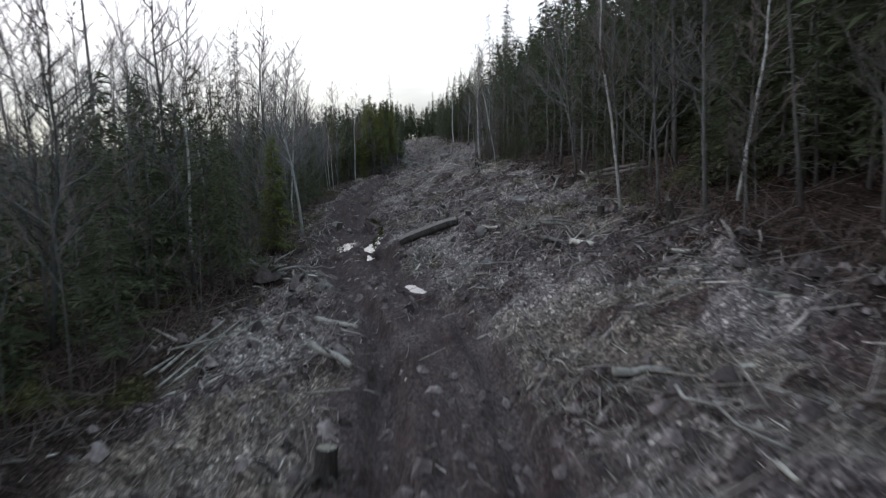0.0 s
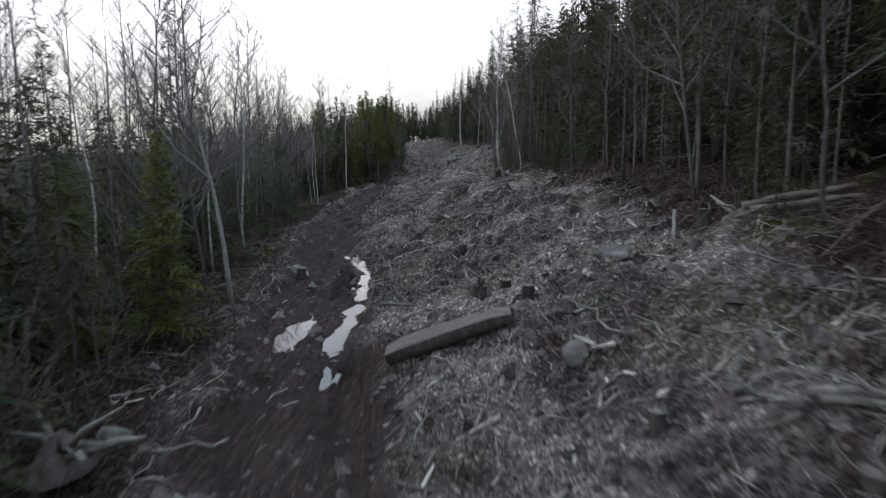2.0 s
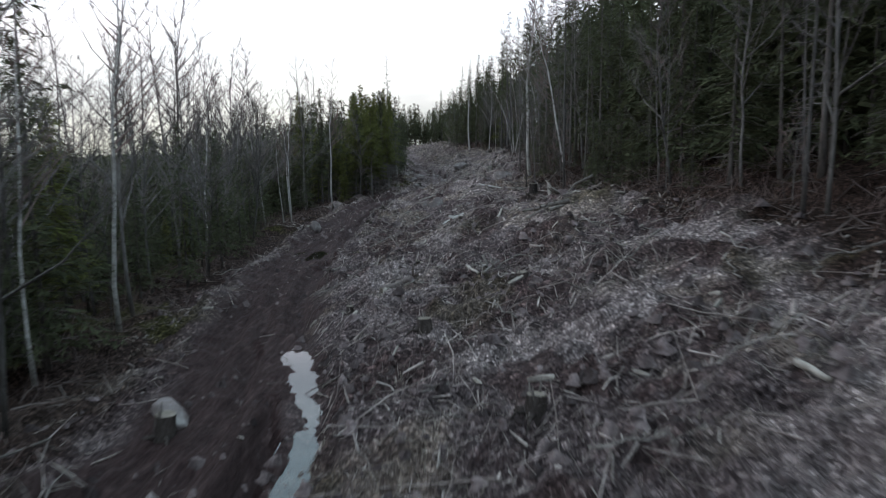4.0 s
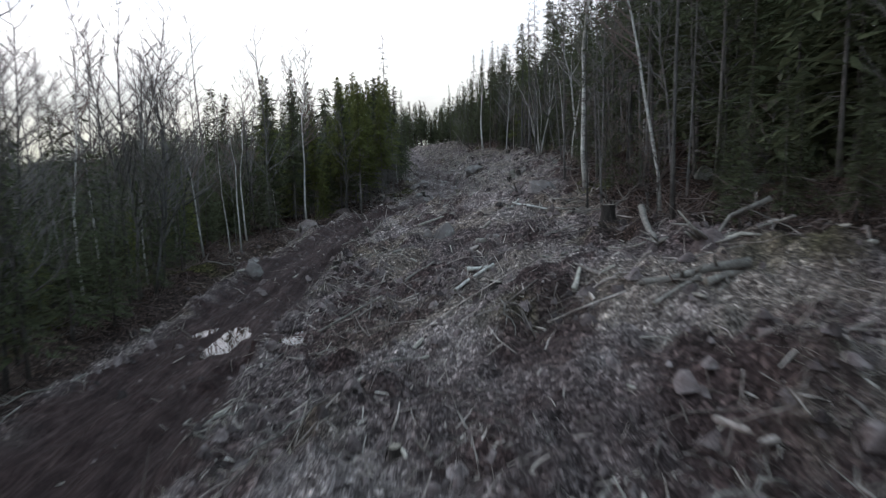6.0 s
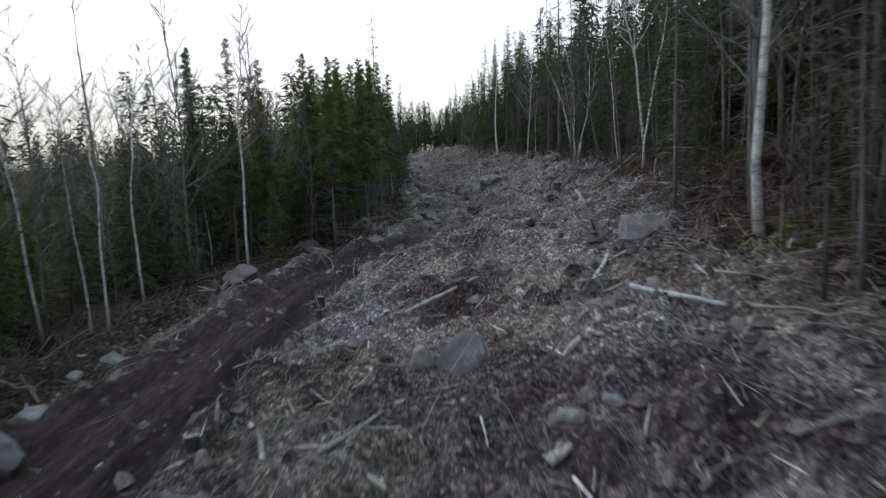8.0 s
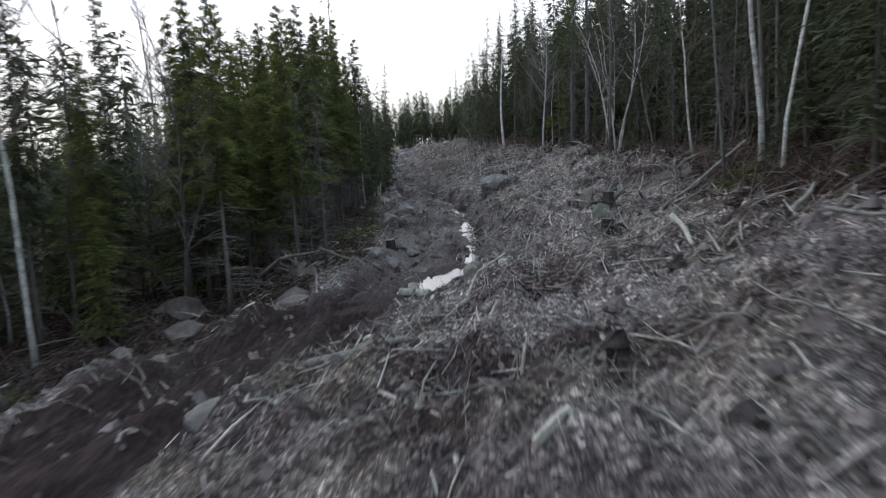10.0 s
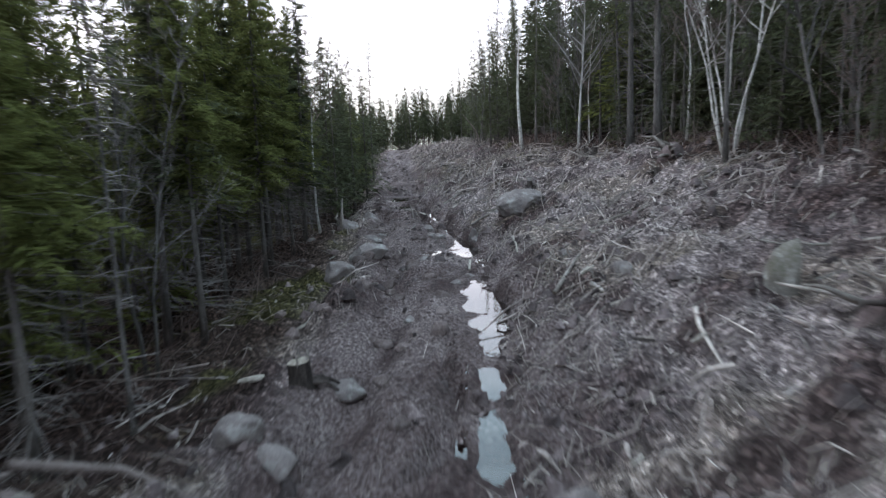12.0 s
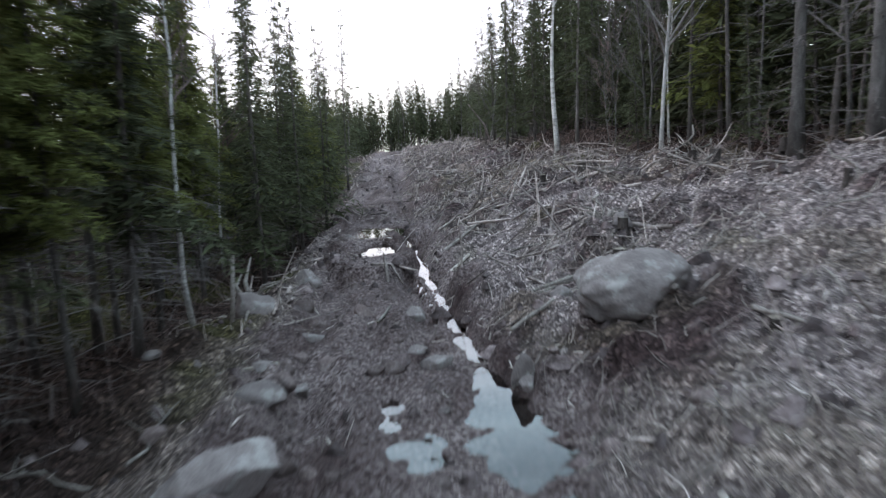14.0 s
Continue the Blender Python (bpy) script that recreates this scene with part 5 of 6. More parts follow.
log(-3.37, 47.75, -2.35, 48.42, 0.105, WOOD_BROWN)
log(0.28, 46.63, 0.60, 46.17, 0.034, WOOD_PALE)
log(1.41, 53.44, 2.28, 53.83, 0.044, WOOD_GREY)
log(-5.02, 58.39, -3.64, 59.57, 0.034, WOOD_GREY)
log(-0.89, 48.37, -0.60, 47.41, 0.055, WOOD_PALE)
log(-0.49, 46.46, 0.19, 49.39, 0.035, WOOD_GREY)
log(1.39, 54.05, 2.33, 53.83, 0.057, WOOD_GREY)
log(2.29, 53.64, 3.00, 53.75, 0.080, WOOD_GREY)
log(3.58, 56.18, 4.41, 56.01, 0.033, WOOD_GREY)
log(3.25, 55.99, 3.14, 55.21, 0.044, WOOD_PALE)
log(2.22, 55.40, 3.16, 54.33, 0.024, WOOD_GREY)
log(-3.38, 70.65, -1.92, 72.50, 0.05, WOOD_PALE)
log(0.27, 67.36, 1.49, 66.83, 0.052, WOOD_BIRCH)
log(0.14, 70.07, 0.86, 71.73, 0.06, WOOD_BIRCH)
log(0.48, 55.41, 0.74, 56.08, 0.054, WOOD_PALE)
log(-1.77, 58.13, -0.82, 59.59, 0.05, WOOD_BIRCH)
log(-1.99, 59.37, -1.09, 59.62, 0.033, WOOD_GREY)
log(-3.87, 64.72, -3.26, 65.93, 0.040, WOOD_GREY)
log(-2.00, 65.61, -1.93, 65.01, 0.021, WOOD_PALE)
log(-0.96, 67.15, -0.85, 66.49, 0.025, WOOD_PALE)
log(3.78, 83.30, 5.10, 85.12, 0.058, WOOD_GREY)
log(2.73, 66.29, 2.29, 64.82, 0.028, WOOD_GREY)
log(-7.73, 66.86, -7.62, 67.32, 0.035, WOOD_PALE)
log(-1.34, 64.51, -1.22, 64.31, 0.016, WOOD_GREY)
log(-1.49, 59.98, -0.79, 60.23, 0.065, WOOD_BIRCH)
log(0.42, 60.08, 0.77, 60.48, 0.044, WOOD_GREY)
log(0.86, 59.75, 1.10, 60.11, 0.037, WOOD_GREY)
log(-3.19, 61.11, -2.39, 61.83, 0.035, WOOD_GREY)
log(-4.28, 81.82, -2.61, 81.21, 0.080, WOOD_GREY)
log(-3.76, 83.79, -3.34, 82.58, 0.059, WOOD_PALE)
log(-2.48, 82.38, -1.47, 82.27, 0.029, WOOD_GREY)
log(2.40, 85.12, 2.37, 83.80, 0.068, WOOD_PALE)
log(3.51, 90.01, 5.50, 92.29, 0.057, WOOD_GREY)
log(3.62, 84.87, 3.67, 84.40, 0.036, WOOD_PALE)
log(2.45, 89.34, 2.96, 88.94, 0.033, WOOD_GREY)
log(3.93, 90.53, 3.63, 87.80, 0.029, WOOD_GREY)
log(-1.99, 105.17, -1.99, 103.70, 0.045, WOOD_PALE)
log(-0.78, 104.43, -0.76, 102.78, 0.028, WOOD_PALE)
log(-0.31, 98.75, 0.33, 99.78, 0.048, WOOD_GREY)
log(0.37, 98.52, 0.42, 97.69, 0.048, WOOD_GREY)
log(-8.46, 102.02, -8.07, 102.23, 0.034, WOOD_GREY)
log(1.17, 100.46, 1.66, 100.65, 0.033, WOOD_GREY)
log(-1.34, 111.77, -0.19, 111.99, 0.046, WOOD_GREY)
log(-1.97, 109.95, -1.27, 110.33, 0.040, WOOD_GREY)
log(-3.1, 115.4, -2.6, 116.1, 0.055, WOOD_PALE)
log(-3.3, 117.2, -2.4, 118.4, 0.05, WOOD_GREY)
log(-6.56, 109.86, -5.42, 109.36, 0.041, WOOD_PALE)
log(0.81, 107.92, 1.06, 106.95, 0.036, WOOD_GREY)
log(-4.31, 111.91, -4.16, 112.76, 0.033, WOOD_GREY)


def split_log(x, y, x2, y2, wide, tall):
    """Half of a split trunk: a flat weathered top over a dark bark belly."""
    rng = random.Random(17)
    ob = thing("split_log", "heavy split log with a flat brown top and dark bark sides", "log", "logs and branches in the clearing")
    length, turn = math.hypot(x2 - x, y2 - y), math.degrees(math.atan2(y2 - y, x2 - x))
    belly, top, n = Shape(), Shape(), 9
    profile = ((-0.5, 1.0), (-0.58, 0.62), (-0.42, 0.2), (0.0, 0.0), (0.42, 0.2), (0.56, 0.6), (0.47, 0.96))
    for k in range(n):
        s = k / (n - 1)
        ends = 1 - 0.22 * (abs(2 * s - 1) ** 5) - 0.1 * s
        for a, b in profile:
            belly.verts.append(Vector((length * s + rng.uniform(-0.03, 0.03), a * wide * ends * rng.uniform(0.94, 1.06), tall * (b * ends + rng.uniform(-0.03, 0.03)))))
        edge = belly.verts[-7], belly.verts[-1]
        for m in range(5):
            p = edge[0].lerp(edge[1], m / 4)
            top.verts.append(p + Vector((0, 0, 0.006 + (0.03 + 0.02 * rng.random()) * tall * math.sin(3.14 * m / 4))))
    for shape, w in ((belly, 7), (top, 5)):
        for k in range(n - 1):
            for m in range(w - 1):
                a = k * w + m
                shape.faces.append((a, a + w, a + w + 1, a + 1))
                shape.slots.append(0)
    belly.faces += [tuple(range(7)), tuple(range(7 * n - 1, 7 * n - 8, -1))]
    belly.slots += [0, 0]
    part("bark_belly", belly, (BARK_SPRUCE,), ob, "dark bark")
    part("split_top", top, (WOOD_BROWN,), ob, "flat brownish grey split face")
    za, zb = height_at(x, y), height_at(x2, y2)
    ob.matrix_basis = pose(x, y, za - 0.12, 0, 0, turn) @ pose(0, 0, 0, 14, -math.degrees(math.atan2(zb - za, length)), 0)
    return ob


split_log(-1.72, 26.5, 0.66, 26.1, 0.5, 0.36)


def post(x, y, tall, r, lean):
    ob = thing("wooden_stake", "slim grey wooden stake standing at the edge of the track", "stake", "wooden stakes")
    part("shaft", Shape().tube((Vector((0, 0, -0.2)), Vector((0.01, 0, tall * 0.5)), Vector((0, 0, tall))), (r, r * 0.95, r * 0.85), 8), (WOOD_GREY,), ob)
    part("split_top", Shape().tube((Vector((0, 0, tall)), Vector((r * 0.3, 0, tall + 0.07))), (r * 0.8, r * 0.2), 6), (WOOD_PALE,), ob, "pale splintered top")
    ob.matrix_basis = pose(x, y, height_at(x, y), 0, lean, 0)
    return ob


post(-7.1, 112.1, 1.35, 0.045, 5)


def root_mass(x, y, size, pale=False, turn=0):
    """An upturned root with a lump of soil and broken arms."""
    rng = random.Random(int(x * 311) + int(y * 577))
    ob = thing("upturned_root", "upturned tree root with broken pale arms" if pale else "upturned tree root with soil and grey broken arms", "tree root", "upturned roots")
    lump = Shape()
    sides = 12
    for k in range(5):
        s = k / 4
        for n in range(sides):
            a = 6.283 * n / sides
            out = size * (0.42 - 0.3 * s * s) * rng.uniform(0.75, 1.2)
            lump.verts.append(Vector((out * math.cos(a), out * math.sin(a), -0.1 + size * 0.55 * s + rng.uniform(-0.03, 0.03))))
    for k in range(4):
        for n in range(sides):
            a, b = k * sides + n, k * sides + (n + 1) % sides
            lump.faces.append((a, b, b + sides, a + sides))
            lump.slots.append(0)
    lump.faces.append(tuple(range(4 * sides, 5 * sides)))
    lump.slots.append(0)
    part("soil_lump", lump, (CLODS,), ob, "dark clinging soil")
    for _ in range(9):
        a, up = rng.uniform(0, 6.3), rng.uniform(0.1, 1.2)
        d = Vector((math.cos(a), math.sin(a), up)).normalized()
        p = d * size * 0.2 + Vector((0, 0, 0.1 * size))
        length = size * rng.uniform(0.5, 1.1)
        q = p + d * length * 0.5 + Vector((rng.uniform(-1, 1), rng.uniform(-1, 1), rng.uniform(-0.4, 0.5))) * 0.15 * length
        e = p + d * length + Vector((rng.uniform(-1, 1), rng.uniform(-1, 1), rng.uniform(-0.9, 0.2))) * 0.3 * length
        thick = size * rng.uniform(0.03, 0.075)
        part("root", Shape().tube((p, q, e), (thick, thick * 0.75, thick * 0.3), 6), (WOOD_PALE if pale and rng.random() < 0.6 else WOOD_GREY,), ob)
    ob.matrix_basis = pose(x, y, height_at(x, y), rng.uniform(-15, 15), rng.uniform(-15, 15), turn)
    return ob


root_mass(3.1, 55.6, 0.9, True)
root_mass(-0.2, 48.2, 0.8, True)
root_mass(0.1, 30.3, 0.8)
root_mass(6.9, 31.6, 1.3)
root_mass(2.7, 93.2, 1.0)
root_mass(-6.9, 91.9, 0.95)
root_mass(5.0, 109.4, 1.2)
root_mass(5.2, 94.8, 0.9)
root_mass(3.3, 88.7, 0.7)
root_mass(-0.8, 87.4, 0.7)
root_mass(-6.4, 23.8, 1.1)
root_mass(-4.7, 21.2, 0.9)
root_mass(2.6, 21.9, 0.6)
root_mass(1.0, 73.6, 0.7)
root_mass(0.2, 113.6, 0.6)
root_mass(-7.3, 113.8, 0.9)
root_mass(-10.2, 79.0, 1.0)


# ---- loose branches and split chunks, built a few times and strewn about ----
def branch_kind(seed, length):
    rng = random.Random(seed)
    ob = thing("branch", "grey broken branch with short side twigs on the slash", "branch", "loose branches in the clearing")
    r = length * rng.uniform(0.012, 0.022)
    points = [Vector((length * (k / 5 - 0.5), 0.06 * length * math.sin(2.2 * k + seed), r + 0.05 * length * abs(math.sin(1.3 * k + seed)))) for k in range(6)]
    stem = part("stem", Shape().tube(points, [r * (1.1 - 0.13 * k) for k in range(6)], 7), (WOOD_GREY,), ob)
    for _ in range(4):
        p = along(points, rng.uniform(0.25, 0.95))
        d = Vector((rng.uniform(0.2, 1), rng.choice((-1, 1)) * rng.uniform(0.3, 1), rng.uniform(-0.05, 0.6))).normalized() * length * rng.uniform(0.12, 0.35)
        part("twig", Shape().tube((p, p + d * 0.55 + Vector((0, 0, 0.02)), p + d), (r * 0.5, r * 0.35, r * 0.12), 5), (WOOD_GREY,), stem)
    return ob


def chunk_kind(seed, length):
    rng = random.Random(seed)
    ob = thing("wood_chunk", "pale split chunk of wood lying on the slash", "wood chunk", "split wood chunks")
    w, h = length * rng.uniform(0.16, 0.3), length * rng.uniform(0.1, 0.18)
    body = Shape()
    for k in range(4):
        s = k / 3
        for cy, cz in ((-1, 0.1), (1, 0.0), (0.8, 1.0), (-0.6, 1.2)):
            taper = 1 - 0.35 * abs(2 * s - 1) * rng.uniform(0.6, 1.4)
            body.verts.append(Vector((length * (s - 0.5) + rng.uniform(-0.1, 0.1) * w, cy * w / 2 * taper * rng.uniform(0.85, 1.15), cz * h * taper)))
    for k in range(3):
        for n in range(4):
            a, b = 4 * k + n, 4 * k + (n + 1) % 4
            body.faces.append((a, b, b + 4, a + 4))
            body.slots.append(0)
    body.faces += [(3, 2, 1, 0), (12, 13, 14, 15)]
    body.slots += [0, 0]
    part("split_wood", body, (WOOD_PALE,), ob, flat=True)
    part("bark_strip", Shape().tube((Vector((-length * 0.4, 0, -0.01)), Vector((length * 0.4, 0, -0.01))), (w * 0.4, w * 0.38), 6), (WOOD_GREY,), ob, "grey bark underneath")
    return ob


def strew(kinds, count, seed, spare, low=3.0, high=150.0):
    rng = random.Random(seed)
    fresh = list(kinds)
    while count:
        y = rng.uniform(low, high)
        x = rng.uniform(float(left_edge(y)), float(right_edge(y)) + 0.5)
        if abs(x - float(track_x(y))) < spare or (x < float(track_x(y)) and rng.random() < 0.5):
            continue
        if any((x - a) ** 2 + (y - b) ** 2 < (max(c, d) + 0.4) ** 2 for _, spots in POOLS for a, b, c, d, _ in spots):
            continue
        count -= 1
        a = rng.uniform(0, 6.3)
        e = 0.35
        za, zb = height_at(x - e * math.cos(a), y - e * math.sin(a)), height_at(x + e * math.cos(a), y + e * math.sin(a))
        m = pose(x, y, max(height_at(x, y), (za + zb) / 2) + 0.01, 0, 0, math.degrees(a)) @ pose(0, 0, 0, rng.uniform(-12, 12), -math.degrees(math.atan2(zb - za, 2 * e)) + rng.gauss(0, 5), 0)
        size = rng.uniform(0.7, 1.25)
        ob = fresh.pop() if fresh else copy_thing(rng.choice(kinds), m)
        ob.matrix_basis = m @ Matrix.Diagonal((size, size, size, 1))


strew([branch_kind(900 + n, length) for n, length in enumerate((1.0, 1.5, 0.8, 1.9, 1.2, 0.7))], 260, 31, 1.4)
strew([chunk_kind(940 + n, length) for n, length in enumerate((0.28, 0.38, 0.2, 0.32, 0.24))], 190, 37, 1.3)


def bent_branch(places, r, wood=WOOD_GREY, words="pale crooked branch lying across the slash"):
    """A crooked limb through several places, given as x, y and height over the ground."""
    ob = thing("crooked_branch", words, "branch", "logs and branches in the clearing")
    x0, y0 = places[0][:2]
    z0 = height_at(x0, y0)
    points = [Vector((x - x0, y - y0, height_at(x, y) - z0 + lift)) for x, y, lift in places]
    n = len(points)
    stem = part("stem", Shape().tube(points, [r * (1.15 - 0.6 * k / (n - 1)) for k in range(n)], 9), (wood,), ob)
    rng = random.Random(int(x0 * 100))
    for _ in range(3):
        p = along(points, rng.uniform(0.15, 0.9))
        d = Vector((rng.uniform(-1, 1), rng.uniform(-1, 1), rng.uniform(0.2, 0.8))).normalized() * r * rng.uniform(3, 7)
        part("branch_stub", Shape().tube((p, p + d), (r * 0.4, r * 0.15), 6), (wood,), stem)
    ob.matrix_basis = pose(x0, y0, z0)
    return ob


bent_branch(((3.45, 61.9, 0.35), (3.35, 61.2, 0.18), (3.25, 60.2, 0.1), (2.95, 58.9, 0.12), (2.7, 57.9, 0.08), (2.75, 57.2, 0.05)), 0.085)
bent_branch(((3.0, 53.6, 0.12), (2.4, 53.9, 0.16), (1.9, 53.9, 0.1), (1.35, 54.1, 0.06)), 0.08)
bent_branch(((4.4, 56.1, 0.5), (3.7, 56.3, 0.3), (3.2, 55.9, 0.1)), 0.05)
bent_branch(((5.3, 32.3, 0.6), (5.0, 31.4, 0.3), (4.65, 30.3, 0.08)), 0.05)
bent_branch(((6.3, 91.5, 0.8), (5.6, 91.6, 0.5), (4.6, 91.0, 0.25), (3.6, 90.2, 0.1)), 0.045)
bent_branch(((-6.2, 91.6, 0.7), (-5.6, 92.4, 0.35), (-4.9, 92.0, 0.12), (-4.4, 92.1, 0.05)), 0.045, WOOD_BROWN, "dark crooked branch lying beside the track")
bent_branch(((-8.0, 91.2, 0.6), (-7.4, 91.4, 0.8), (-6.9, 91.3, 0.75), (-6.2, 91.6, 0.6)), 0.05, WOOD_BROWN, "dark crooked branch lying beside the track")
bent_branch(((0.2, 108.9, 0.1), (-0.5, 111.4, 0.3), (-1.0, 111.6, 0.1), (-1.5, 111.3, 0.05)), 0.045)
bent_branch(((2.9, 20.9, 0.1), (3.3, 20.8, 0.2), (3.9, 20.7, 0.12)), 0.05)


def log_round(x, y, r, length, upright=False, turn=0, pale=True):
    """A short sawn length of trunk."""
    ob = thing("log_round", "short sawn log with pale cut ends beside the puddle", "log", "sawn log rounds")
    part("bark", Shape().tube((Vector((0, 0, 0)), Vector((0.01, 0, length * 0.5)), Vector((0, 0, length))), (r, r * 0.97, r * 0.98), 16), (WOOD_PALE if pale else WOOD_GREY,), ob)
    for z in (-0.006, length):
        part("cut_end", Shape().tube((Vector((0, 0, z)), Vector((0, 0, z + 0.006))), (r * 0.95, r * 0.95), 16), (WOOD_CUT,), ob, "pale sawn end")
    z = height_at(x, y)
    ob.matrix_basis = pose(x, y, z - 0.03, 4, 6, turn) if upright else pose(x, y, z + r * 0.85, 88, 3, turn)
    return ob


log_round(-3.15, 88.5, 0.15, 0.3, True)
log_round(-3.45, 88.2, 0.11, 0.4, False, 70)
log_round(-3.0, 88.0, 0.1, 0.35, False, 60)
log_round(-1.55, 87.9, 0.2, 0.5, False, -12, False)
log_round(-1.0, 87.1, 0.11, 0.5, False, 80)
log_round(-3.3, 47.7, 0.12, 0.12, False, 65)
log_round(-0.2, 62.0, 0.12, 0.34, False, 60)
log_round(-1.1, 65.0, 0.1, 0.3, False, 70, False)


def track_stones():
    """Stones that the wheels have turned up along the upper track."""
    rng = random.Random(53)
    left = 120
    while left:
        y = rng.uniform(86, 124) if left > 60 else rng.uniform(98, 112)
        x = float(track_x(y)) + rng.gauss(0, 1.9)
        if any((x - a) ** 2 / (c + 0.3) ** 2 + (y - b) ** 2 / (d + 0.3) ** 2 < 1 for _, spots in POOLS for a, b, c, d, _ in spots):
            continue
        left -= 1
        size = rng.uniform(0.14, 0.42)
        rock(x, y, size, size * rng.uniform(0.45, 0.7), sink=0.5, muddy=rng.random() < 0.85)


track_stones()


# ---- slash: the litter of sticks, splinters, clods and dead grass ----
def stick_field(name, label, rng, count, where, length, radius, lift, steep, mat, bent=0.08, sides=3):
    """Many thin broken sticks in one mesh; where gives x and y arrays."""
    x, y = where(rng, count)
    count = len(x)
    a = rng.uniform(0, 2 * np.pi, count)
    half = rng.lognormal(math.log(length), 0.55, count) / 2
    up = np.where(rng.random(count) < steep, rng.uniform(0.3, 1.3, count), rng.normal(0.0, 0.12, count))
    flat = np.cos(up)
    dx, dy, dz = np.cos(a) * flat * half, np.sin(a) * flat * half, np.sin(up) * half
    z0, z1, z2 = ground(x - dx, y - dy), ground(x, y), ground(x + dx, y + dy)
    raised = rng.exponential(lift, count)
    tip = np.abs(dz) * (np.abs(up) > 0.28)
    lo = np.stack([x - dx, y - dy, z0 + raised * 0.5 - 0.02], -1)
    hi = np.stack([x + dx, y + dy, z2 + raised + 1.6 * tip], -1)
    mid = (lo + hi) / 2
    mid[:, 2] = np.maximum(mid[:, 2], z1 + 0.01)
    mid += rng.normal(0, 1, (count, 3)) * (bent * half)[:, None] * (1, 1, 0.4)
    r = radius * rng.lognormal(0, 0.45, count)
    way = hi - lo
    way /= np.linalg.norm(way, axis=1)[:, None]
    side = np.cross(way, (0.13, 0.21, 1.0))
    side /= np.linalg.norm(side, axis=1)[:, None]
    top = np.cross(side, way)
    rings = []
    for p, k in ((lo, 1.0), (mid, 0.85), (hi, 0.4)):
        for n in range(sides):
            t = 2 * np.pi * n / sides
            rings.append(p + (side * math.cos(t) + top * math.sin(t)) * (r * k)[:, None])
    verts = np.stack(rings, 1)
    base = np.arange(count)[:, None] * 3 * sides
    faces = []
    for k in range(2):
        for n in range(sides):
            m = (n + 1) % sides
            faces.append(base + np.array([[k * sides + n, k * sides + m, (k + 1) * sides + m, (k + 1) * sides + n]]))
    faces = np.concatenate(faces)
    return stuff_mesh(name, label, verts.reshape(-1, 3), faces, mat)


def stuff_mesh(name, label, verts, quads, mat, category="forest litter"):
    data = bpy.data.meshes.new(name)
    data.vertices.add(len(verts))
    data.vertices.foreach_set("co", np.ascontiguousarray(verts, dtype=float).ravel())
    data.loops.add(quads.size)
    data.loops.foreach_set("vertex_index", np.ascontiguousarray(quads, dtype=np.int32).ravel())
    data.polygons.add(len(quads))
    data.polygons.foreach_set("loop_start", np.arange(0, quads.size, 4))
    data.materials.append(mat)
    data.update(calc_edges=True)
    data.validate()
    return tagged(new(name, data), label, category, kind="stuff")


def in_clearing(rng, count, low=0.0, high=165.0, margin=0.2, spare_track=0.93):
    """Places in the clearing, thinned out on the track and bunched into heaps."""
    y = low + (high - low) * rng.random(count * 3) ** 1.0
    left, right = left_edge(y) - margin, right_edge(y) + margin
    x = left + (right - left) * rng.random(count * 3)
    u = np.abs(x - track_x(y))
    heap = 0.45 + 0.75 * fractal(x, y, 2.2, 3, 91)
    keep = rng.random(count * 3) < np.clip(heap, 0.08, 1)
    keep &= ~((x < track_x(y) - 1.9) & ((y > 20) | (x < -4.8)) & (rng.random(count * 3) < np.where(y > 50, 0.82, 0.6)))
    keep &= ~((u < 1.45) & (rng.random(count * 3) < spare_track))
    for level, spots in POOLS:
        for px, py, rx, ry, turn in spots:
            keep &= ((x - px) / (rx + 0.1)) ** 2 + ((y - py) / (ry + 0.1)) ** 2 > 1
    return x[keep][:count], y[keep][:count]


def in_woods(rng, count):
    y = rng.uniform(0, 140, count)
    off = rng.exponential(3.0, count)
    x = np.where(rng.random(count) < 0.5, left_edge(y) - off, right_edge(y) + off)
    return x, y


def at_edges(rng, count):
    y = rng.uniform(0, 140, count)
    off = rng.normal(0.6, 1.1, count)
    clump = rng.integers(0, 420, count)
    y, off = y * 0 + (clump * 0.3347 % 1) * 140 + rng.normal(0, 0.35, count), off * 0.35 + (clump * 0.7531 % 1) * 2.2 - 0.3
    x = np.where(clump % 2 == 0, left_edge(y) - off, right_edge(y) + off)
    return x, y


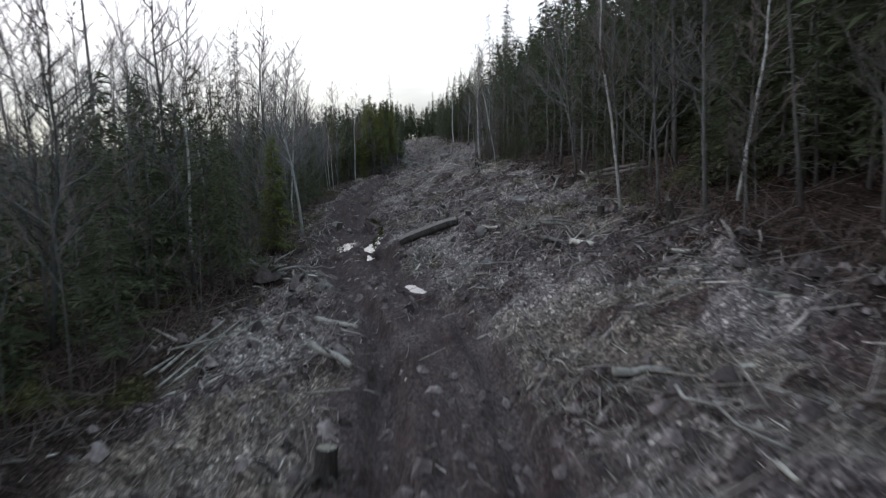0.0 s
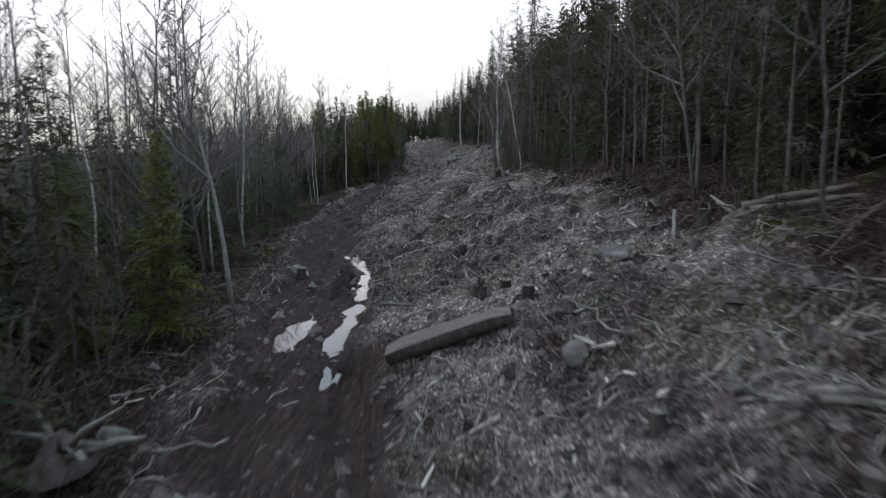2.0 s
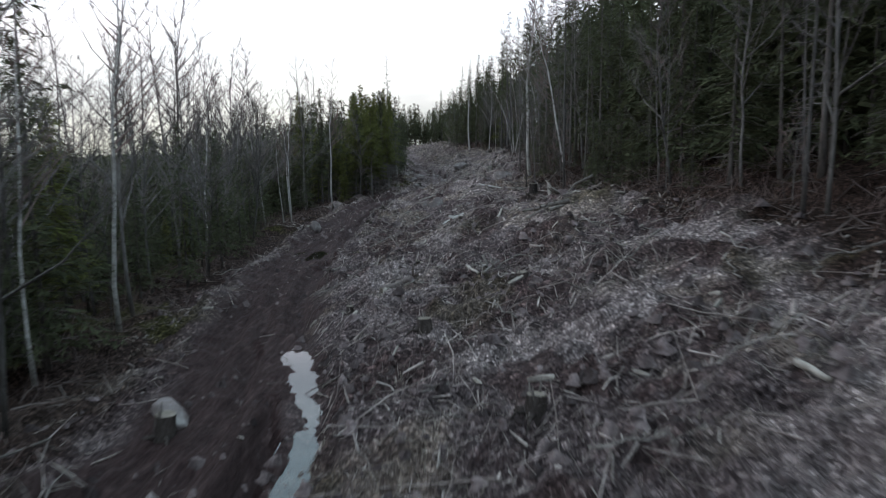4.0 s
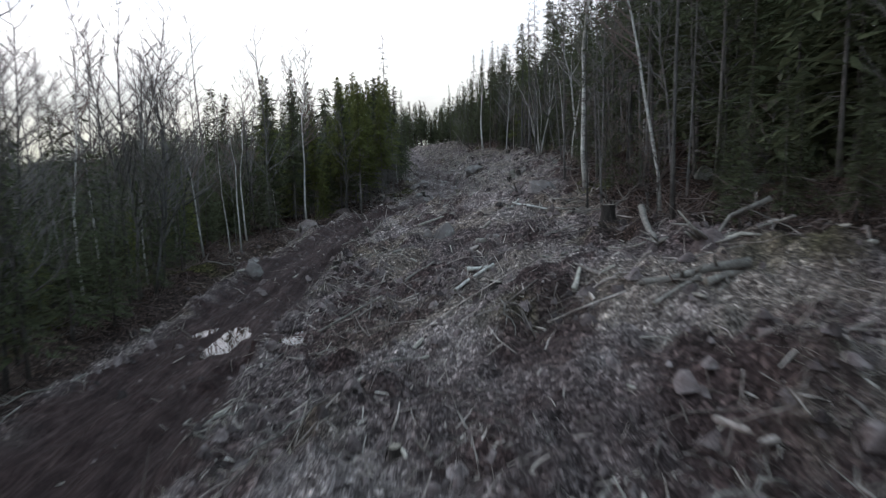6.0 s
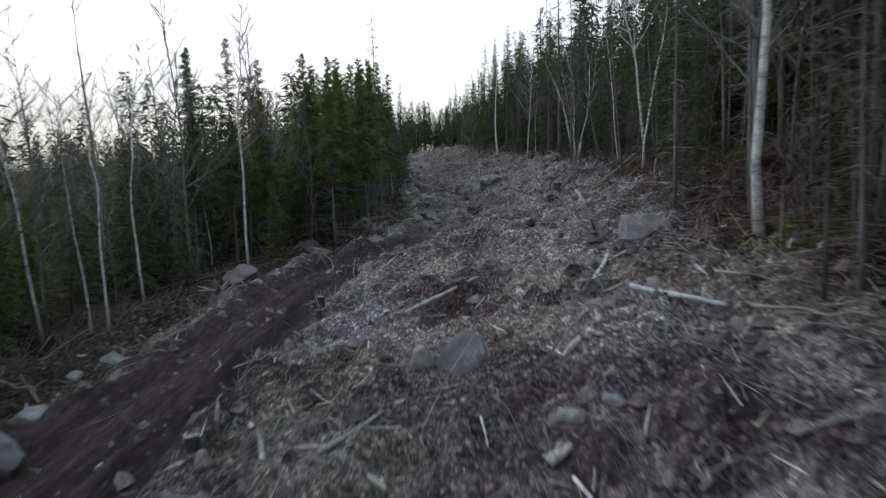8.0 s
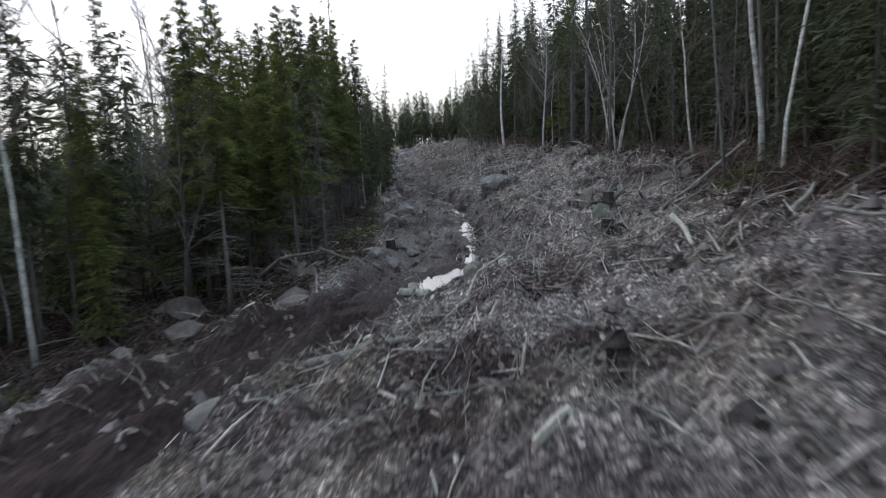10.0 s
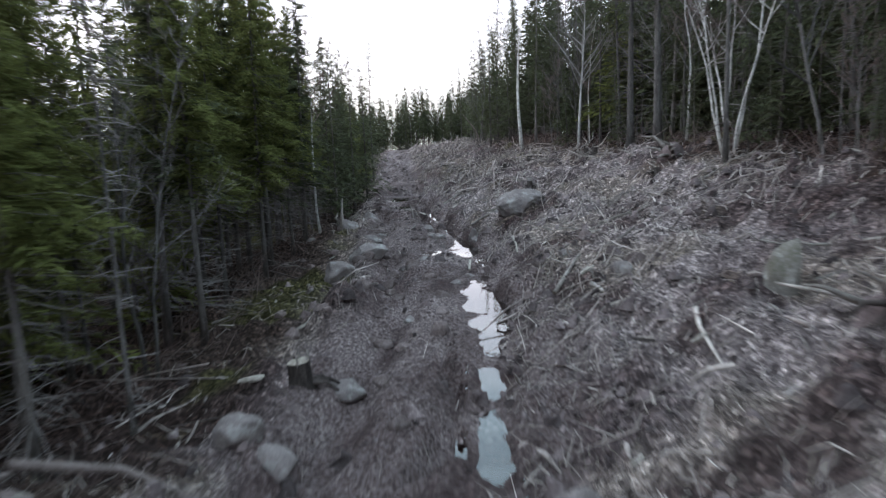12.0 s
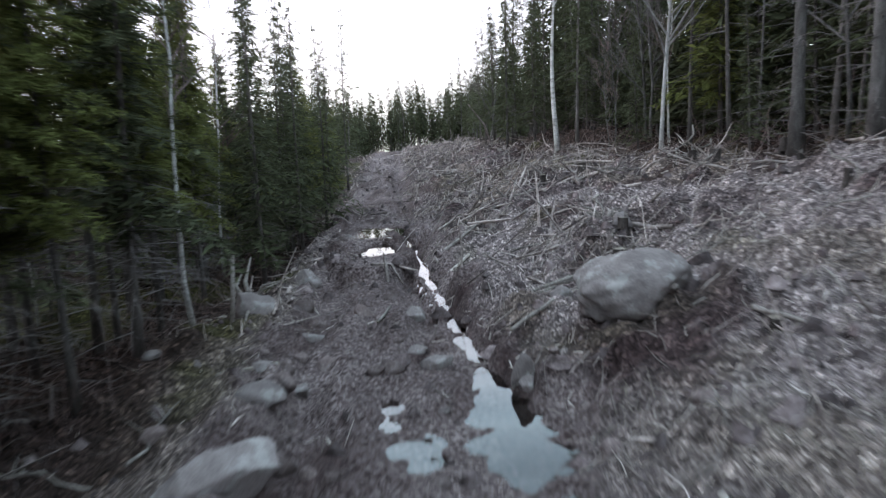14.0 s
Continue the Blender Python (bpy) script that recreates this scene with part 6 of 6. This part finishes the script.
def litter():
    rng = np.random.default_rng(7)
    stick_field("slash_sticks", "grey broken twigs strewn over the clearing", rng, 9000, in_clearing, 0.27, 0.0075, 0.05, 0.2, STICKS, 0.12)
    stick_field("fine_twigs", "thin dark and grey twigs matted over the soil", rng, 15000, in_clearing, 0.2, 0.0045, 0.04, 0.25, STICKS, 0.14)
    stick_field("slash_branches", "weathered grey branches tangled over the clearing", rng, 2400, in_clearing, 0.75, 0.0125, 0.08, 0.1, STICKS, 0.14)
    stick_field("wood_splinters", "pale splintered wood scattered over the soil", rng, 4600, in_clearing, 0.13, 0.012, 0.03, 0.3, CHIPS, 0.03)
    stick_field("broken_wood", "short thick broken lengths of grey and pale wood", rng, 1700, in_clearing, 0.3, 0.023, 0.03, 0.22, STICKS, 0.05, 5)
    far = lambda rng, count: in_clearing(rng, count, 112.0, 200.0)
    stick_field("far_slash", "heaped grey and pale branches towards the end of the clearing", rng, 1800, far, 0.7, 0.032, 0.1, 0.25, STICKS, 0.1)
    pale = lambda rng, count: in_clearing(rng, count, 80.0, 135.0)
    stick_field("bleached_sticks", "pale bleached twigs matted over the slope", rng, 4500, pale, 0.19, 0.008, 0.05, 0.3, CHIPS, 0.1)
    stick_field("woodland_sticks", "fallen brown twigs on the forest floor", rng, 2600, in_woods, 0.8, 0.011, 0.06, 0.12, WOOD_BROWN)

    stick_field("undergrowth", "thin reddish leafless brush along the forest edge", rng, 6500, at_edges, 0.75, 0.005, 0.02, 0.92, TWIG_RED, 0.12)

    x, y = in_clearing(rng, 15000, spare_track=0.5)
    size = np.minimum(rng.lognormal(math.log(0.062), 0.6, len(x)), 0.2)
    z = ground(x, y)
    corners = np.array([(1, 0, 0), (0, 1, 0), (-1, 0, 0), (0, -1, 0), (0.35, 0.3, 0.85), (-0.3, 0.35, 0.8), (-0.35, -0.3, 0.75), (0.3, -0.35, 0.8)])
    turn = rng.uniform(0, 6.3, len(x))
    c, s = np.cos(turn), np.sin(turn)
    wob = corners[None] * rng.uniform(0.6, 1.4, (len(x), 8, 3))
    local = np.stack([wob[..., 0] * c[:, None] - wob[..., 1] * s[:, None], wob[..., 0] * s[:, None] + wob[..., 1] * c[:, None], wob[..., 2] - 0.2], -1)
    verts = local * size[:, None, None] + np.stack([x, y, z], -1)[:, None]
    box = np.array([(0, 1, 5, 4), (1, 2, 6, 5), (2, 3, 7, 6), (3, 0, 4, 7), (4, 5, 6, 7)])
    quads = (np.arange(len(x))[:, None, None] * 8 + box[None]).reshape(-1, 4)
    stuff_mesh("soil_clods", "dark clods and small stones on the churned soil", verts.reshape(-1, 3), quads, CLODS)

    x, y = in_clearing(rng, 13000, spare_track=0.97)
    patch = fractal(x, y, 3.4, 3, 61) + 0.5 * np.maximum(0, fractal(x, y, 2.4, 3, 81)) > 0.08
    x, y = x[patch], y[patch]
    x, y = np.repeat(x, 5) + rng.normal(0, 0.12, 5 * len(x)), np.repeat(y, 5) + rng.normal(0, 0.12, 5 * len(y))
    z = ground(x, y) - 0.005
    combed = 2.2 * np.pi * fractal(x, y, 2.6, 2, 95)
    tall, a, lean = rng.uniform(0.04, 0.15, len(x)), combed + rng.normal(0, 0.7, len(x)), rng.uniform(0.8, 3.2, len(x))
    wide = 0.0036
    tipx, tipy = x + np.cos(a) * tall * lean, y + np.sin(a) * tall * lean
    tipz = np.maximum(z + tall * 0.7, ground(tipx, tipy) + 0.012)
    px, py = -np.sin(a) * wide, np.cos(a) * wide
    verts = np.stack([np.stack([x - px, y - py, z], -1), np.stack([x + px, y + py, z], -1), np.stack([tipx + px * 0.3, tipy + py * 0.3, tipz], -1), np.stack([tipx - px * 0.3, tipy - py * 0.3, tipz], -1)], 1)
    quads = np.arange(len(x) * 4).reshape(-1, 4)
    stuff_mesh("dead_grass", "straw-coloured dead grass in flattened tufts", verts.reshape(-1, 3), quads, STRAW, "grass")


litter()
